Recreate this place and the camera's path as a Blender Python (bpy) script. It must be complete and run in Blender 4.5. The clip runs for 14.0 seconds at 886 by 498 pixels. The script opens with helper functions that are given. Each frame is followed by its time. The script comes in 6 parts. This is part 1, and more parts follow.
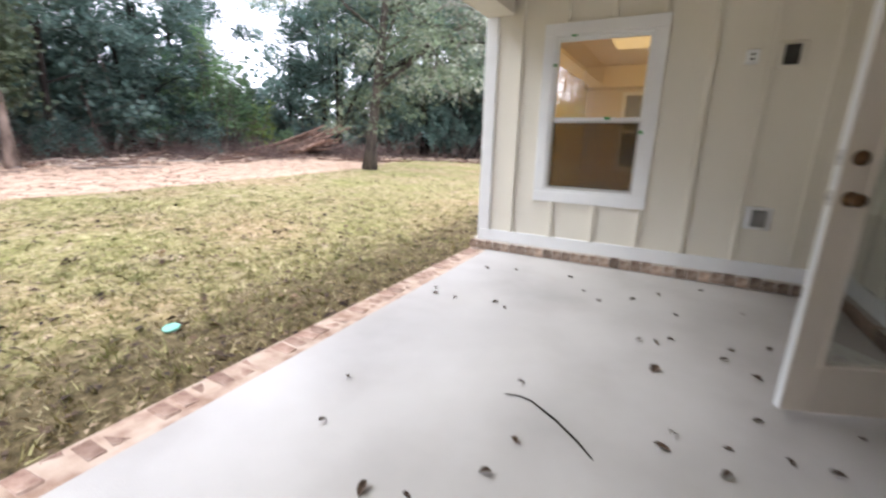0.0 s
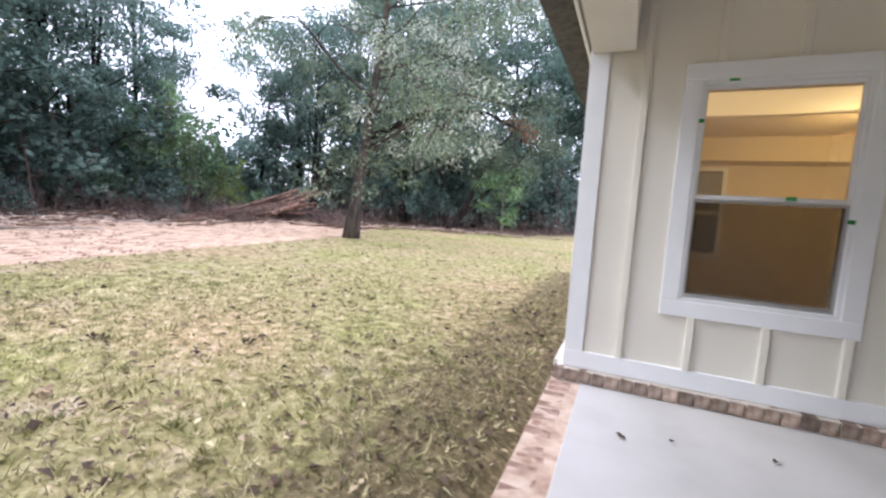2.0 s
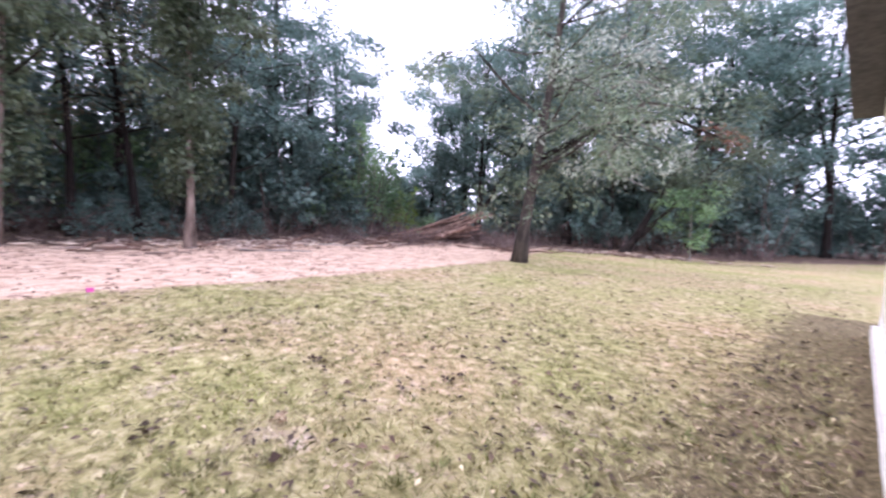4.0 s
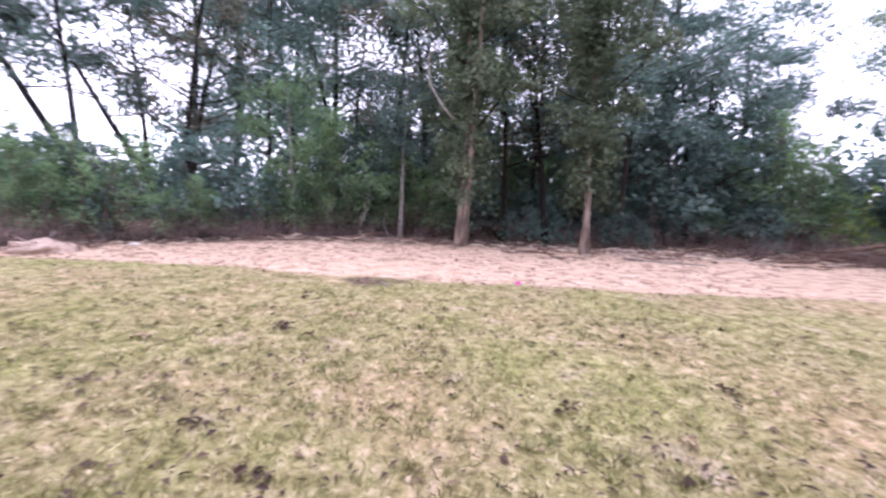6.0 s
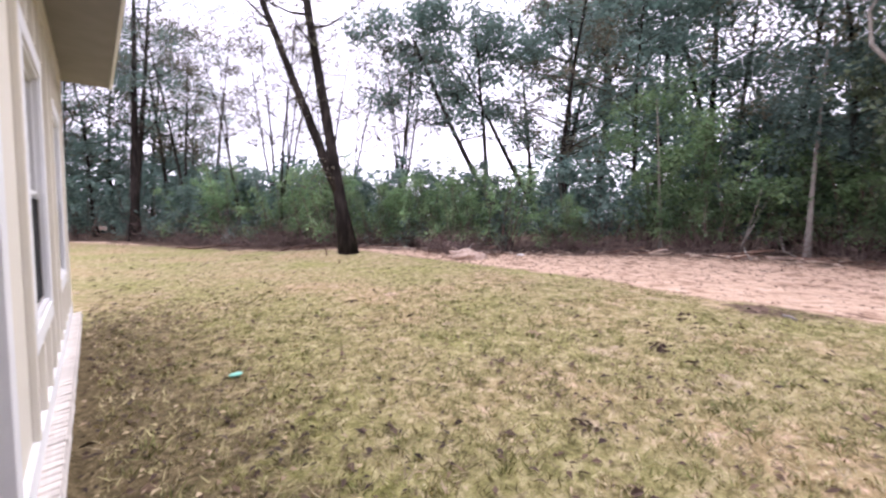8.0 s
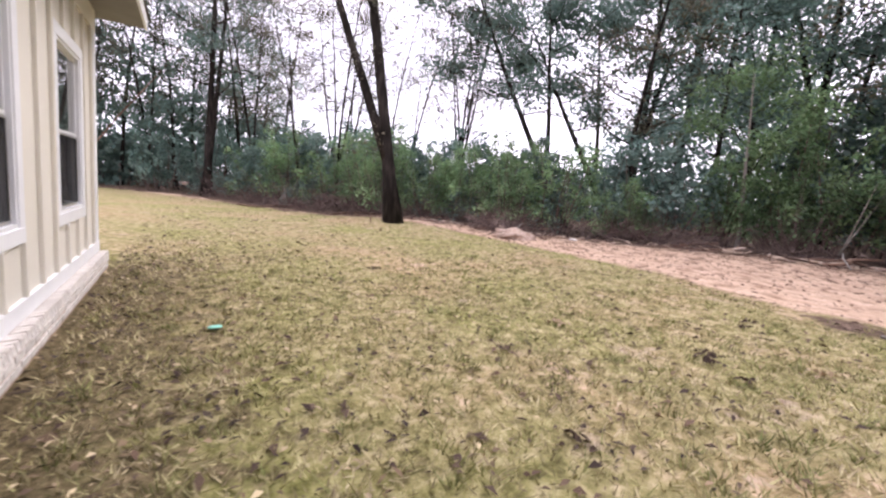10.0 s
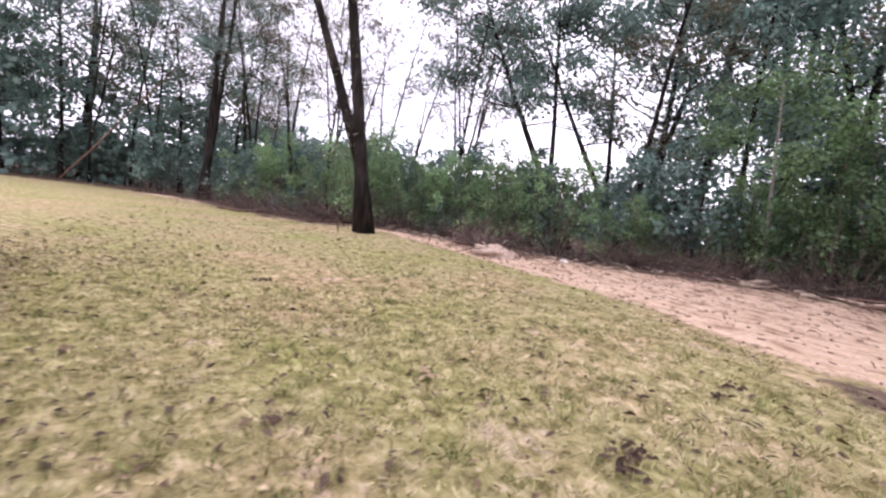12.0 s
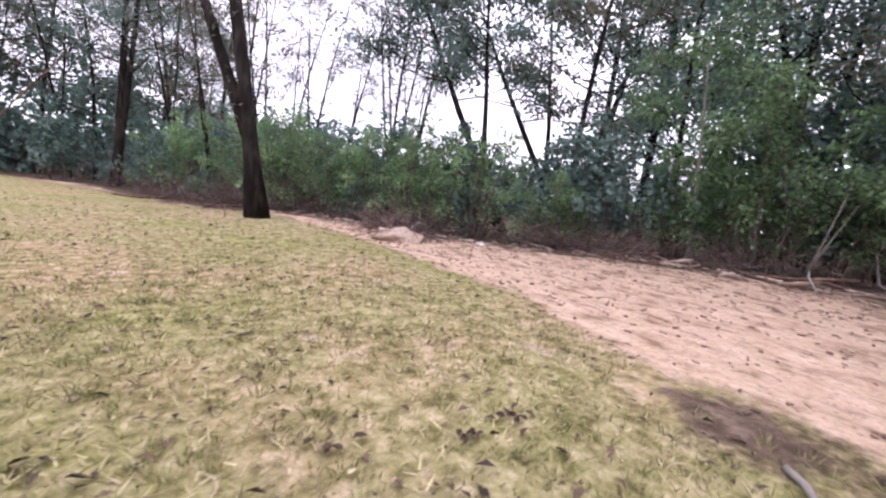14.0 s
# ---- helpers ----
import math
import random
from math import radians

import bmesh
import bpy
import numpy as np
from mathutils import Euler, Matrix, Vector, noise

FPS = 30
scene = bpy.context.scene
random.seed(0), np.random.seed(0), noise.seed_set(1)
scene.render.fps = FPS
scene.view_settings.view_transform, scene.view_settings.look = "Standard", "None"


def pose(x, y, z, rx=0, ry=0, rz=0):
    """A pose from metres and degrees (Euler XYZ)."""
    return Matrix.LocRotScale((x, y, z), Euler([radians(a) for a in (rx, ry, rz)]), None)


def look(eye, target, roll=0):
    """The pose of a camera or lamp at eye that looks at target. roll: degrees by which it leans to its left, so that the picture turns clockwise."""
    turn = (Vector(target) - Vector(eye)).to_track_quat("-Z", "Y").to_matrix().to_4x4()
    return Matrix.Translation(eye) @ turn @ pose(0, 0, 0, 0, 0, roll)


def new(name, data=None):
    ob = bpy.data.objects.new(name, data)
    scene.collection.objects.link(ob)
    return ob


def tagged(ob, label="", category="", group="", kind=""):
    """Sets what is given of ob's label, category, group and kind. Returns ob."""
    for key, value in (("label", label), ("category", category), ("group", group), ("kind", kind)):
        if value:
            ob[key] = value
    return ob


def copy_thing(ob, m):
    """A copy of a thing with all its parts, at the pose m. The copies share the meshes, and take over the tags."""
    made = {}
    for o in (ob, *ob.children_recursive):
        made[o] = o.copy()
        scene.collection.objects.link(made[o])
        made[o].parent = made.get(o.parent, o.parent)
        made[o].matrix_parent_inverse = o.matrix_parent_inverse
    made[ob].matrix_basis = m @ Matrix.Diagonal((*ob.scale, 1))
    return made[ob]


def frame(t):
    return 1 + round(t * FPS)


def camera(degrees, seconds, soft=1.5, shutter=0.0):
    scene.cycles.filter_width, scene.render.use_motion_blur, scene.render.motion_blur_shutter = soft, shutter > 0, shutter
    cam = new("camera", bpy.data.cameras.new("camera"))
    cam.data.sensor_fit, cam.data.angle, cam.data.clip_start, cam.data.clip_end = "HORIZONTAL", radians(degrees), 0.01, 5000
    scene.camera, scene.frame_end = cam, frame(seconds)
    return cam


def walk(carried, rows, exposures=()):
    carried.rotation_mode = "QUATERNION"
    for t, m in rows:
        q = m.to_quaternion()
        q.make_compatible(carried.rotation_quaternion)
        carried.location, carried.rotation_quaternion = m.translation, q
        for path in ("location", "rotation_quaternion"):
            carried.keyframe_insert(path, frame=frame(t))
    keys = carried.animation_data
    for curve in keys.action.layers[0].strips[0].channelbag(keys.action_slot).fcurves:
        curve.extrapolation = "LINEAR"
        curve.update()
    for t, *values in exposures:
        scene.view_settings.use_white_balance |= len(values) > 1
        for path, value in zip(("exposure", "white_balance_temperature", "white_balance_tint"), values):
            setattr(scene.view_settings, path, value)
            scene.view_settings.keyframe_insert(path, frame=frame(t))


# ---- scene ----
cam = camera(93.3, 14.0, soft=2.4, shutter=0.4)
METRES, EYE, TILT, LEAN, TURN = 8.68, 1.4, 0.0, 0.0, 28.2
ROWS = [
    (0.0, 0.0, 0.0, 0.0, 0.34, -14.79, -1.3),
    (0.5, -0.0215, 0.0535, 0.0019, 7.8, -13.58, -2.54),
    (1.0, -0.0464, 0.11, 0.005, 5.36, -10.82, -3.43),
    (1.5, -0.0727, 0.1656, 0.0058, 0.76, -8.33, -3.67),
    (2.0, -0.1037, 0.2113, 0.0055, -4.19, -5.77, -3.43),
    (4.5, -0.1692, 0.267, 0.0115, 28.11, -3.82, -2.7),
    (5.0, -0.1757, 0.2579, 0.0108, 41.33, -4.47, -2.78),
    (5.5, -0.1806, 0.2481, 0.0105, 53.46, -4.79, -2.7),
    (6.0, -0.1826, 0.2405, 0.0108, 65.82, -4.86, -2.28),
    (6.5, -0.1843, 0.2321, 0.0109, 77.92, -4.65, -1.79),
    (7.0, -0.1867, 0.2221, 0.0107, 89.85, -4.35, -1.38),
    (7.5, -0.1875, 0.2148, 0.011, 101.38, -4.12, -1.04),
    (8.0, -0.1880, 0.2114, 0.0114, 111.92, -4.19, -0.77),
    (10.5, -0.3218, 0.2548, -0.0098, 123.24, -7.41, -6.49),
    (11.0, -0.3848, 0.2723, -0.0118, 126.44, -6.18, -7.83),
    (11.5, -0.448, 0.2873, -0.0144, 125.48, -4.65, -8.11),
    (12.0, -0.5147, 0.3077, -0.0151, 124.4, -5.41, -7.47),
    (12.5, -0.5751, 0.3359, -0.014, 121.55, -6.32, -7.03),
    (13.0, -0.6381, 0.3677, -0.0126, 118.27, -6.88, -6.87),
    (13.5, -0.6917, 0.4005, -0.0103, 118.42, -7.33, -6.59),
    (14.0, -0.7512, 0.4207, -0.0106, 120.91, -6.79, -6.45),
]
walk(cam, [(t, pose(0, 0, EYE, TILT, LEAN, TURN) @ pose(METRES * x, METRES * y, METRES * z, 90 + pitch, roll, yaw)) for t, x, y, z, yaw, pitch, roll in ROWS],
     exposures=[(0.0, 1.02, 6300, 3), (0.6, 0.90, 6220, 4), (2.0, 0.84, 6000, 6), (4.5, 0.82, 5840, 20), (6.5, 0.66, 6080, 18), (8.0, 0.46, 6460, 15), (10.5, 0.36, 6760, 13), (14.0, 0.33, 6470, 15)])

# ---- world, sun, exposure ----
SUN_EL, SUN_AZ = 48.0, 250.0
world = bpy.data.worlds.new("world")
scene.world = world
world.use_nodes = True
wn, wl = world.node_tree.nodes, world.node_tree.links
wn.clear()
w_out, w_bg, w_sky = wn.new("ShaderNodeOutputWorld"), wn.new("ShaderNodeBackground"), wn.new("ShaderNodeTexSky")
w_sky.sky_type, w_sky.sun_disc = "NISHITA", False
w_sky.sun_elevation, w_sky.sun_rotation = radians(SUN_EL), radians(SUN_AZ)
w_sky.dust_density, w_sky.air_density = 3.0, 1.0
w_noise, w_map, w_mix, w_tc = wn.new("ShaderNodeTexNoise"), wn.new("ShaderNodeMapRange"), wn.new("ShaderNodeMix"), wn.new("ShaderNodeTexCoord")
w_noise.inputs["Scale"].default_value, w_noise.inputs["Detail"].default_value = 2.2, 5.0
w_map.inputs[1].default_value, w_map.inputs[2].default_value, w_map.inputs[3].default_value, w_map.inputs[4].default_value = 0.3, 0.6, 0.72, 1.0
w_mix.data_type = "RGBA"
w_mix.inputs[7].default_value = (13.8, 13.2, 15.9, 1)
wl.new(w_tc.outputs["Generated"], w_noise.inputs["Vector"])
wl.new(w_noise.outputs[0], w_map.inputs[0])
wl.new(w_map.outputs[0], w_mix.inputs[0])
wl.new(w_sky.outputs[0], w_mix.inputs[6])
wl.new(w_mix.outputs[2], w_bg.inputs[0])
w_bg.inputs[1].default_value = 0.15
wl.new(w_bg.outputs[0], w_out.inputs[0])

sun = new("sun", bpy.data.lights.new("sun", "SUN"))
sun.data.energy, sun.data.angle, sun.data.color = 1.2, radians(25), (1, 0.96, 0.9)
sun.matrix_world = look((0, 0, 30), (30 * math.sin(radians(SUN_AZ)) * -1, 30 * math.cos(radians(SUN_AZ)) * -1, 30 - 30 * math.tan(radians(SUN_EL))))


# ---- materials ----
def rgb(c):
    return (c[0], c[1], c[2], 1)


def material(name, ramp, scale=8.0, detail=6.0, rough=0.8, bump=0.2, fine=60.0, metal=0.0, stretch=(1, 1, 1), stain=0.15, stain_scale=0.7, per_object=0.0, island=0.0, spec=0.3, coords="Object"):
    """A surface whose colour runs over a ramp by noise at two sizes, with stains, fine relief and a shift of its own for each piece."""
    m = bpy.data.materials.new(name)
    m.use_nodes = True
    n, l = m.node_tree.nodes, m.node_tree.links
    b = n["Principled BSDF"]
    tc, mp = n.new("ShaderNodeTexCoord"), n.new("ShaderNodeMapping")
    mp.inputs["Scale"].default_value = stretch
    if coords == "World":
        geo = n.new("ShaderNodeNewGeometry")
        l.new(geo.outputs["Position"], mp.inputs["Vector"])
    else:
        l.new(tc.outputs["Object"], mp.inputs["Vector"])
    a, s, f = n.new("ShaderNodeTexNoise"), n.new("ShaderNodeTexNoise"), n.new("ShaderNodeTexNoise")
    for node, sc, de in ((a, scale, detail), (s, stain_scale, 3.0), (f, fine, 3.0)):
        node.inputs["Scale"].default_value, node.inputs["Detail"].default_value = sc, de
        l.new(mp.outputs[0], node.inputs["Vector"])
    r = n.new("ShaderNodeValToRGB")
    while len(r.color_ramp.elements) < len(ramp):
        r.color_ramp.elements.new(0.5)
    for i, c in enumerate(ramp):
        r.color_ramp.elements[i].position = 0.3 + 0.4 * i / max(1, len(ramp) - 1)
        r.color_ramp.elements[i].color = rgb(c)
    l.new(a.outputs[0], r.inputs[0])
    hsv = n.new("ShaderNodeHueSaturation")
    l.new(r.outputs[0], hsv.inputs["Color"])
    v = n.new("ShaderNodeMapRange")
    v.inputs[1].default_value, v.inputs[2].default_value = 0.3, 0.7
    v.inputs[3].default_value, v.inputs[4].default_value = 1 - stain, 1 + stain
    l.new(s.outputs[0], v.inputs[0])
    out = v.outputs[0]
    for amount, node, sock in ((per_object, "ShaderNodeObjectInfo", "Random"), (island, "ShaderNodeNewGeometry", "Random Per Island")):
        if amount:
            o, q, mul = n.new(node), n.new("ShaderNodeMapRange"), n.new("ShaderNodeMath")
            q.inputs[3].default_value, q.inputs[4].default_value = 1 - amount, 1 + amount
            l.new(o.outputs[sock], q.inputs[0])
            mul.operation = "MULTIPLY"
            l.new(out, mul.inputs[0])
            l.new(q.outputs[0], mul.inputs[1])
            out = mul.outputs[0]
            if node == "ShaderNodeNewGeometry":
                hq = n.new("ShaderNodeMapRange")
                hq.inputs[3].default_value, hq.inputs[4].default_value = 0.485, 0.515
                l.new(o.outputs[sock], hq.inputs[0])
                l.new(hq.outputs[0], hsv.inputs["Hue"])
    l.new(out, hsv.inputs["Value"])
    l.new(hsv.outputs[0], b.inputs["Base Color"])
    b.inputs["Roughness"].default_value, b.inputs["Metallic"].default_value = rough, metal
    b.inputs["Specular IOR Level"].default_value = spec
    if bump:
        bp = n.new("ShaderNodeBump")
        bp.inputs["Strength"].default_value, bp.inputs["Distance"].default_value = bump, 0.01
        l.new(f.outputs[0], bp.inputs["Height"])
        l.new(bp.outputs[0], b.inputs["Normal"])
    return m


def leaf_material(name, ramp, translucent=0.35, island=0.32):
    m = material(name, ramp, scale=0.9, detail=3, rough=0.42, bump=0, stain=0.38, stain_scale=0.8, island=island, per_object=0.28, spec=0.5)
    n, l = m.node_tree.nodes, m.node_tree.links
    b, o = n["Principled BSDF"], n["Material Output"]
    t, mx = n.new("ShaderNodeBsdfTranslucent"), n.new("ShaderNodeMixShader")
    mx.inputs[0].default_value = translucent
    l.new(b.inputs["Base Color"].links[0].from_socket, t.inputs["Color"])
    l.new(b.outputs[0], mx.inputs[1])
    l.new(t.outputs[0], mx.inputs[2])
    l.new(mx.outputs[0], o.inputs["Surface"])
    return m


def glass_material(name, tint):
    m = bpy.data.materials.new(name)
    m.use_nodes = True
    n, l = m.node_tree.nodes, m.node_tree.links
    n.clear()
    o, t, gl, f, mx = (n.new("ShaderNode" + k) for k in ("OutputMaterial", "BsdfTransparent", "BsdfGlossy", "LayerWeight", "MixShader"))
    t.inputs[0].default_value = rgb(tint)
    gl.inputs["Roughness"].default_value = 0.01
    f.inputs["Blend"].default_value = 0.5
    pw, ad = n.new("ShaderNodeMath"), n.new("ShaderNodeMath")
    pw.operation, ad.operation = "POWER", "MULTIPLY_ADD"
    l.new(f.outputs["Facing"], pw.inputs[0])
    pw.inputs[1].default_value = 4.0
    l.new(pw.outputs[0], ad.inputs[0])
    ad.inputs[1].default_value, ad.inputs[2].default_value = 0.9, 0.26
    l.new(ad.outputs[0], mx.inputs[0])
    l.new(t.outputs[0], mx.inputs[1])
    l.new(gl.outputs[0], mx.inputs[2])
    l.new(mx.outputs[0], o.inputs[0])
    return m


def screen_material(name):
    m = bpy.data.materials.new(name)
    m.use_nodes = True
    n, l = m.node_tree.nodes, m.node_tree.links
    n.clear()
    o, t, d, mx = (n.new("ShaderNode" + k) for k in ("OutputMaterial", "BsdfTransparent", "BsdfDiffuse", "MixShader"))
    d.inputs[0].default_value = (0.03, 0.03, 0.032, 1)
    mx.inputs[0].default_value = 0.45
    l.new(t.outputs[0], mx.inputs[1])
    l.new(d.outputs[0], mx.inputs[2])
    l.new(mx.outputs[0], o.inputs[0])
    return m


def glow_material(name, color, strength):
    m = bpy.data.materials.new(name)
    m.use_nodes = True
    b = m.node_tree.nodes["Principled BSDF"]
    b.inputs["Base Color"].default_value = (0.8, 0.8, 0.78, 1)
    b.inputs["Emission Color"].default_value = rgb(color)
    b.inputs["Emission Strength"].default_value = strength
    return m


SIDING = material("cream_siding", [(0.77, 0.735, 0.65), (0.80, 0.765, 0.68)], scale=3, rough=0.6, bump=0.12, fine=140, stain=0.04, stretch=(1, 1, 0.35))
TRIM = material("white_paint", [(0.82, 0.83, 0.85), (0.86, 0.87, 0.88)], scale=5, rough=0.5, bump=0.06, fine=120, stain=0.03)
VINYL = material("white_vinyl", [(0.80, 0.81, 0.83), (0.83, 0.84, 0.85)], scale=5, rough=0.35, bump=0.0, stain=0.02)
# eave soffit boards, their shade darkened into the colour
SHADED_SOFFIT = material("shaded_soffit", [(0.20, 0.188, 0.18), (0.235, 0.222, 0.213)], scale=4, rough=0.7, bump=0.05, stain=0.04)
PORCH_PAINT = material("porch_ceiling_paint", [(0.74, 0.71, 0.66), (0.78, 0.75, 0.70)], scale=4, rough=0.7, bump=0.05, stain=0.04)
GREY_BOX = material("grey_plastic", [(0.20, 0.20, 0.20), (0.27, 0.27, 0.27)], scale=12, rough=0.5, bump=0.1)
JOINT = material("pale_mortar", [(0.50, 0.45, 0.40), (0.66, 0.61, 0.55)], scale=14, rough=0.95, bump=0.4, fine=120)
CONCRETE = material("brushed_concrete", [(0.44, 0.422, 0.41), (0.515, 0.498, 0.487), (0.56, 0.544, 0.535)], scale=1.3, detail=8, rough=0.75, bump=0.25, fine=180, stain=0.12, stain_scale=0.6)
BRICK = material("rustic_brick", [(0.10, 0.065, 0.05), (0.27, 0.195, 0.155), (0.44, 0.36, 0.30)], scale=11, rough=0.9, bump=0.6, fine=90, per_object=0.55, stain=0.25, stain_scale=6)
# ledge bricks with the brightness of open sky put into their colour
PALE_BRICK = material("sky_paled_brick", [(0.62, 0.57, 0.52), (0.72, 0.68, 0.63), (0.80, 0.77, 0.73)], scale=12, rough=0.9, bump=0.5, fine=90, per_object=0.1, stain=0.1, stain_scale=6)
PAVER = material("red_edge_brick", [(0.27, 0.16, 0.125), (0.40, 0.27, 0.215), (0.54, 0.42, 0.36)], scale=13, detail=9, rough=0.92, bump=0.9, fine=80, per_object=0.2, stain=0.25, stain_scale=3)
MORTAR = material("sandy_mortar", [(0.34, 0.22, 0.165), (0.52, 0.39, 0.31), (0.62, 0.50, 0.41)], scale=9, rough=0.95, bump=0.5, fine=120)
BRASS = material("dark_bronze", [(0.10, 0.062, 0.036), (0.17, 0.105, 0.06)], scale=12, rough=0.35, bump=0.05, metal=0.85)
BLACK_BACKING = material("black_backing", [(0.006, 0.009, 0.008), (0.014, 0.018, 0.015)], scale=5, rough=0.8, bump=0.0, spec=0.1)
STEEL = material("bright_steel", [(0.55, 0.55, 0.56), (0.62, 0.62, 0.62)], scale=14, rough=0.3, bump=0.02, metal=0.9)
DARK_BOX = material("dark_plastic", [(0.025, 0.025, 0.027), (0.05, 0.05, 0.05)], scale=12, rough=0.5, bump=0.1)
TAPE = material("green_tape", [(0.03, 0.22, 0.05), (0.05, 0.3, 0.08)], scale=30, rough=0.6, bump=0.1)
DOOR_PAINT = material("cream_door_paint", [(0.77, 0.71, 0.645), (0.80, 0.74, 0.67)], scale=3, rough=0.45, bump=0.05, stain=0.03)
PLASTER = material("warm_plaster", [(0.66, 0.56, 0.40), (0.70, 0.60, 0.44)], scale=2, rough=0.8, bump=0.08, stain=0.04)
ROOM_FLOOR = material("room_planks", [(0.20, 0.12, 0.07), (0.32, 0.21, 0.13)], scale=3, stretch=(6, 0.6, 1), rough=0.5, bump=0.1)
SHINGLE = material("roof_shingle", [(0.06, 0.06, 0.06), (0.12, 0.11, 0.11)], scale=14, rough=0.95, bump=0.6, fine=60)
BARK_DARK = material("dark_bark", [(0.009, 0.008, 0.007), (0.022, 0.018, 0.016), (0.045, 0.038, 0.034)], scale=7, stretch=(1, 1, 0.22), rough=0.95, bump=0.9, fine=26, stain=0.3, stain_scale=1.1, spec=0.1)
BARK_PALE = material("pale_bark", [(0.09, 0.068, 0.055), (0.20, 0.155, 0.128), (0.36, 0.29, 0.245)], scale=7, stretch=(1, 1, 0.25), rough=0.95, bump=0.8, fine=26, stain=0.4, stain_scale=1.3)
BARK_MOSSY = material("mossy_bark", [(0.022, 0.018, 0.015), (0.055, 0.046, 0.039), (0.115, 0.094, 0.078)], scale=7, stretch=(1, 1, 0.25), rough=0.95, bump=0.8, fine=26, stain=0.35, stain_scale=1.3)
LOGWOOD = material("felled_log", [(0.085, 0.048, 0.035), (0.17, 0.105, 0.077), (0.29, 0.20, 0.155)], scale=5, rough=0.95, bump=0.7, fine=40, per_object=0.4, stain=0.3)
LEAF_PALE = leaf_material("pale_moss_leaf", [(0.30, 0.33, 0.27), (0.42, 0.45, 0.37), (0.56, 0.58, 0.50)], translucent=0.4)
WHITE_BARK = material("white_bark", [(0.19, 0.17, 0.15), (0.32, 0.295, 0.265)], scale=6, stretch=(1, 1, 0.5), rough=0.9, bump=0.5, fine=30, stain=0.25)
DEADWOOD = material("dead_wood", [(0.13, 0.085, 0.06), (0.25, 0.17, 0.125), (0.36, 0.27, 0.21)], scale=6, rough=0.95, bump=0.6, fine=40, island=0.3, stain=0.2)
SPLINTERS = material("splintered_wood", [(0.22, 0.155, 0.115), (0.38, 0.29, 0.225), (0.52, 0.43, 0.36)], scale=6, rough=0.95, bump=0.4, fine=40, island=0.5, stain=0.2)
TWIGS = material("dry_twigs", [(0.075, 0.052, 0.045), (0.14, 0.10, 0.088), (0.22, 0.17, 0.15)], scale=2, rough=0.95, bump=0, island=0.4, stain=0.2)
LEAF_OAK = leaf_material("oak_leaf", [(0.080, 0.142, 0.124), (0.130, 0.206, 0.174), (0.194, 0.270, 0.228)], translucent=0.5)
LEAF_BUSH = leaf_material("bush_leaf", [(0.100, 0.180, 0.092), (0.165, 0.265, 0.125), (0.240, 0.350, 0.170)], translucent=0.5)
LEAF_MOSS = leaf_material("mossy_leaf", [(0.085, 0.125, 0.075), (0.145, 0.190, 0.115), (0.25, 0.285, 0.20)], translucent=0.5)
LEAF_DRY = leaf_material("thin_leaf", [(0.08, 0.075, 0.045), (0.12, 0.11, 0.07), (0.17, 0.14, 0.10)])
LEAF_OLIVE = leaf_material("olive_leaf", [(0.100, 0.138, 0.080), (0.150, 0.195, 0.112), (0.215, 0.252, 0.158)], translucent=0.5)
LEAF_YELLOW = leaf_material("yellow_leaf", [(0.13, 0.20, 0.045), (0.21, 0.29, 0.06)])
LEAF_RUST = leaf_material("rust_leaf", [(0.20, 0.09, 0.05), (0.30, 0.15, 0.09)])
FALLEN = material("fallen_leaf", [(0.045, 0.030, 0.022), (0.10, 0.066, 0.045), (0.19, 0.128, 0.082)], scale=1.5, detail=2, rough=0.8, bump=0, island=0.6, per_object=0.3, stain=0.3)
FALLEN_DARK = material("dark_fallen_leaf", [(0.036, 0.024, 0.018), (0.078, 0.049, 0.034), (0.155, 0.096, 0.062)], scale=1.5, detail=2, rough=0.8, bump=0, island=0.6, stain=0.2)
FALLEN_PALE = material("pale_fallen_leaf", [(0.38, 0.28, 0.17), (0.52, 0.42, 0.28)], scale=1.5, detail=2, rough=0.8, bump=0, island=0.3, stain=0.2)
GRASS = material("dormant_grass", [(0.19, 0.175, 0.074), (0.36, 0.315, 0.162), (0.56, 0.465, 0.31)], scale=2.6, detail=8, rough=0.85, bump=0, island=0.42, stain=0.2, stain_scale=0.5, coords="World")
TUFT = material("olive_tuft", [(0.13, 0.15, 0.05), (0.22, 0.225, 0.085), (0.36, 0.31, 0.16)], scale=2.6, detail=6, rough=0.85, bump=0, island=0.4, stain=0.2, stain_scale=0.5, coords="World")
GLASS = glass_material("window_glass", (0.93, 0.95, 0.94))
SCREEN = screen_material("insect_screen")


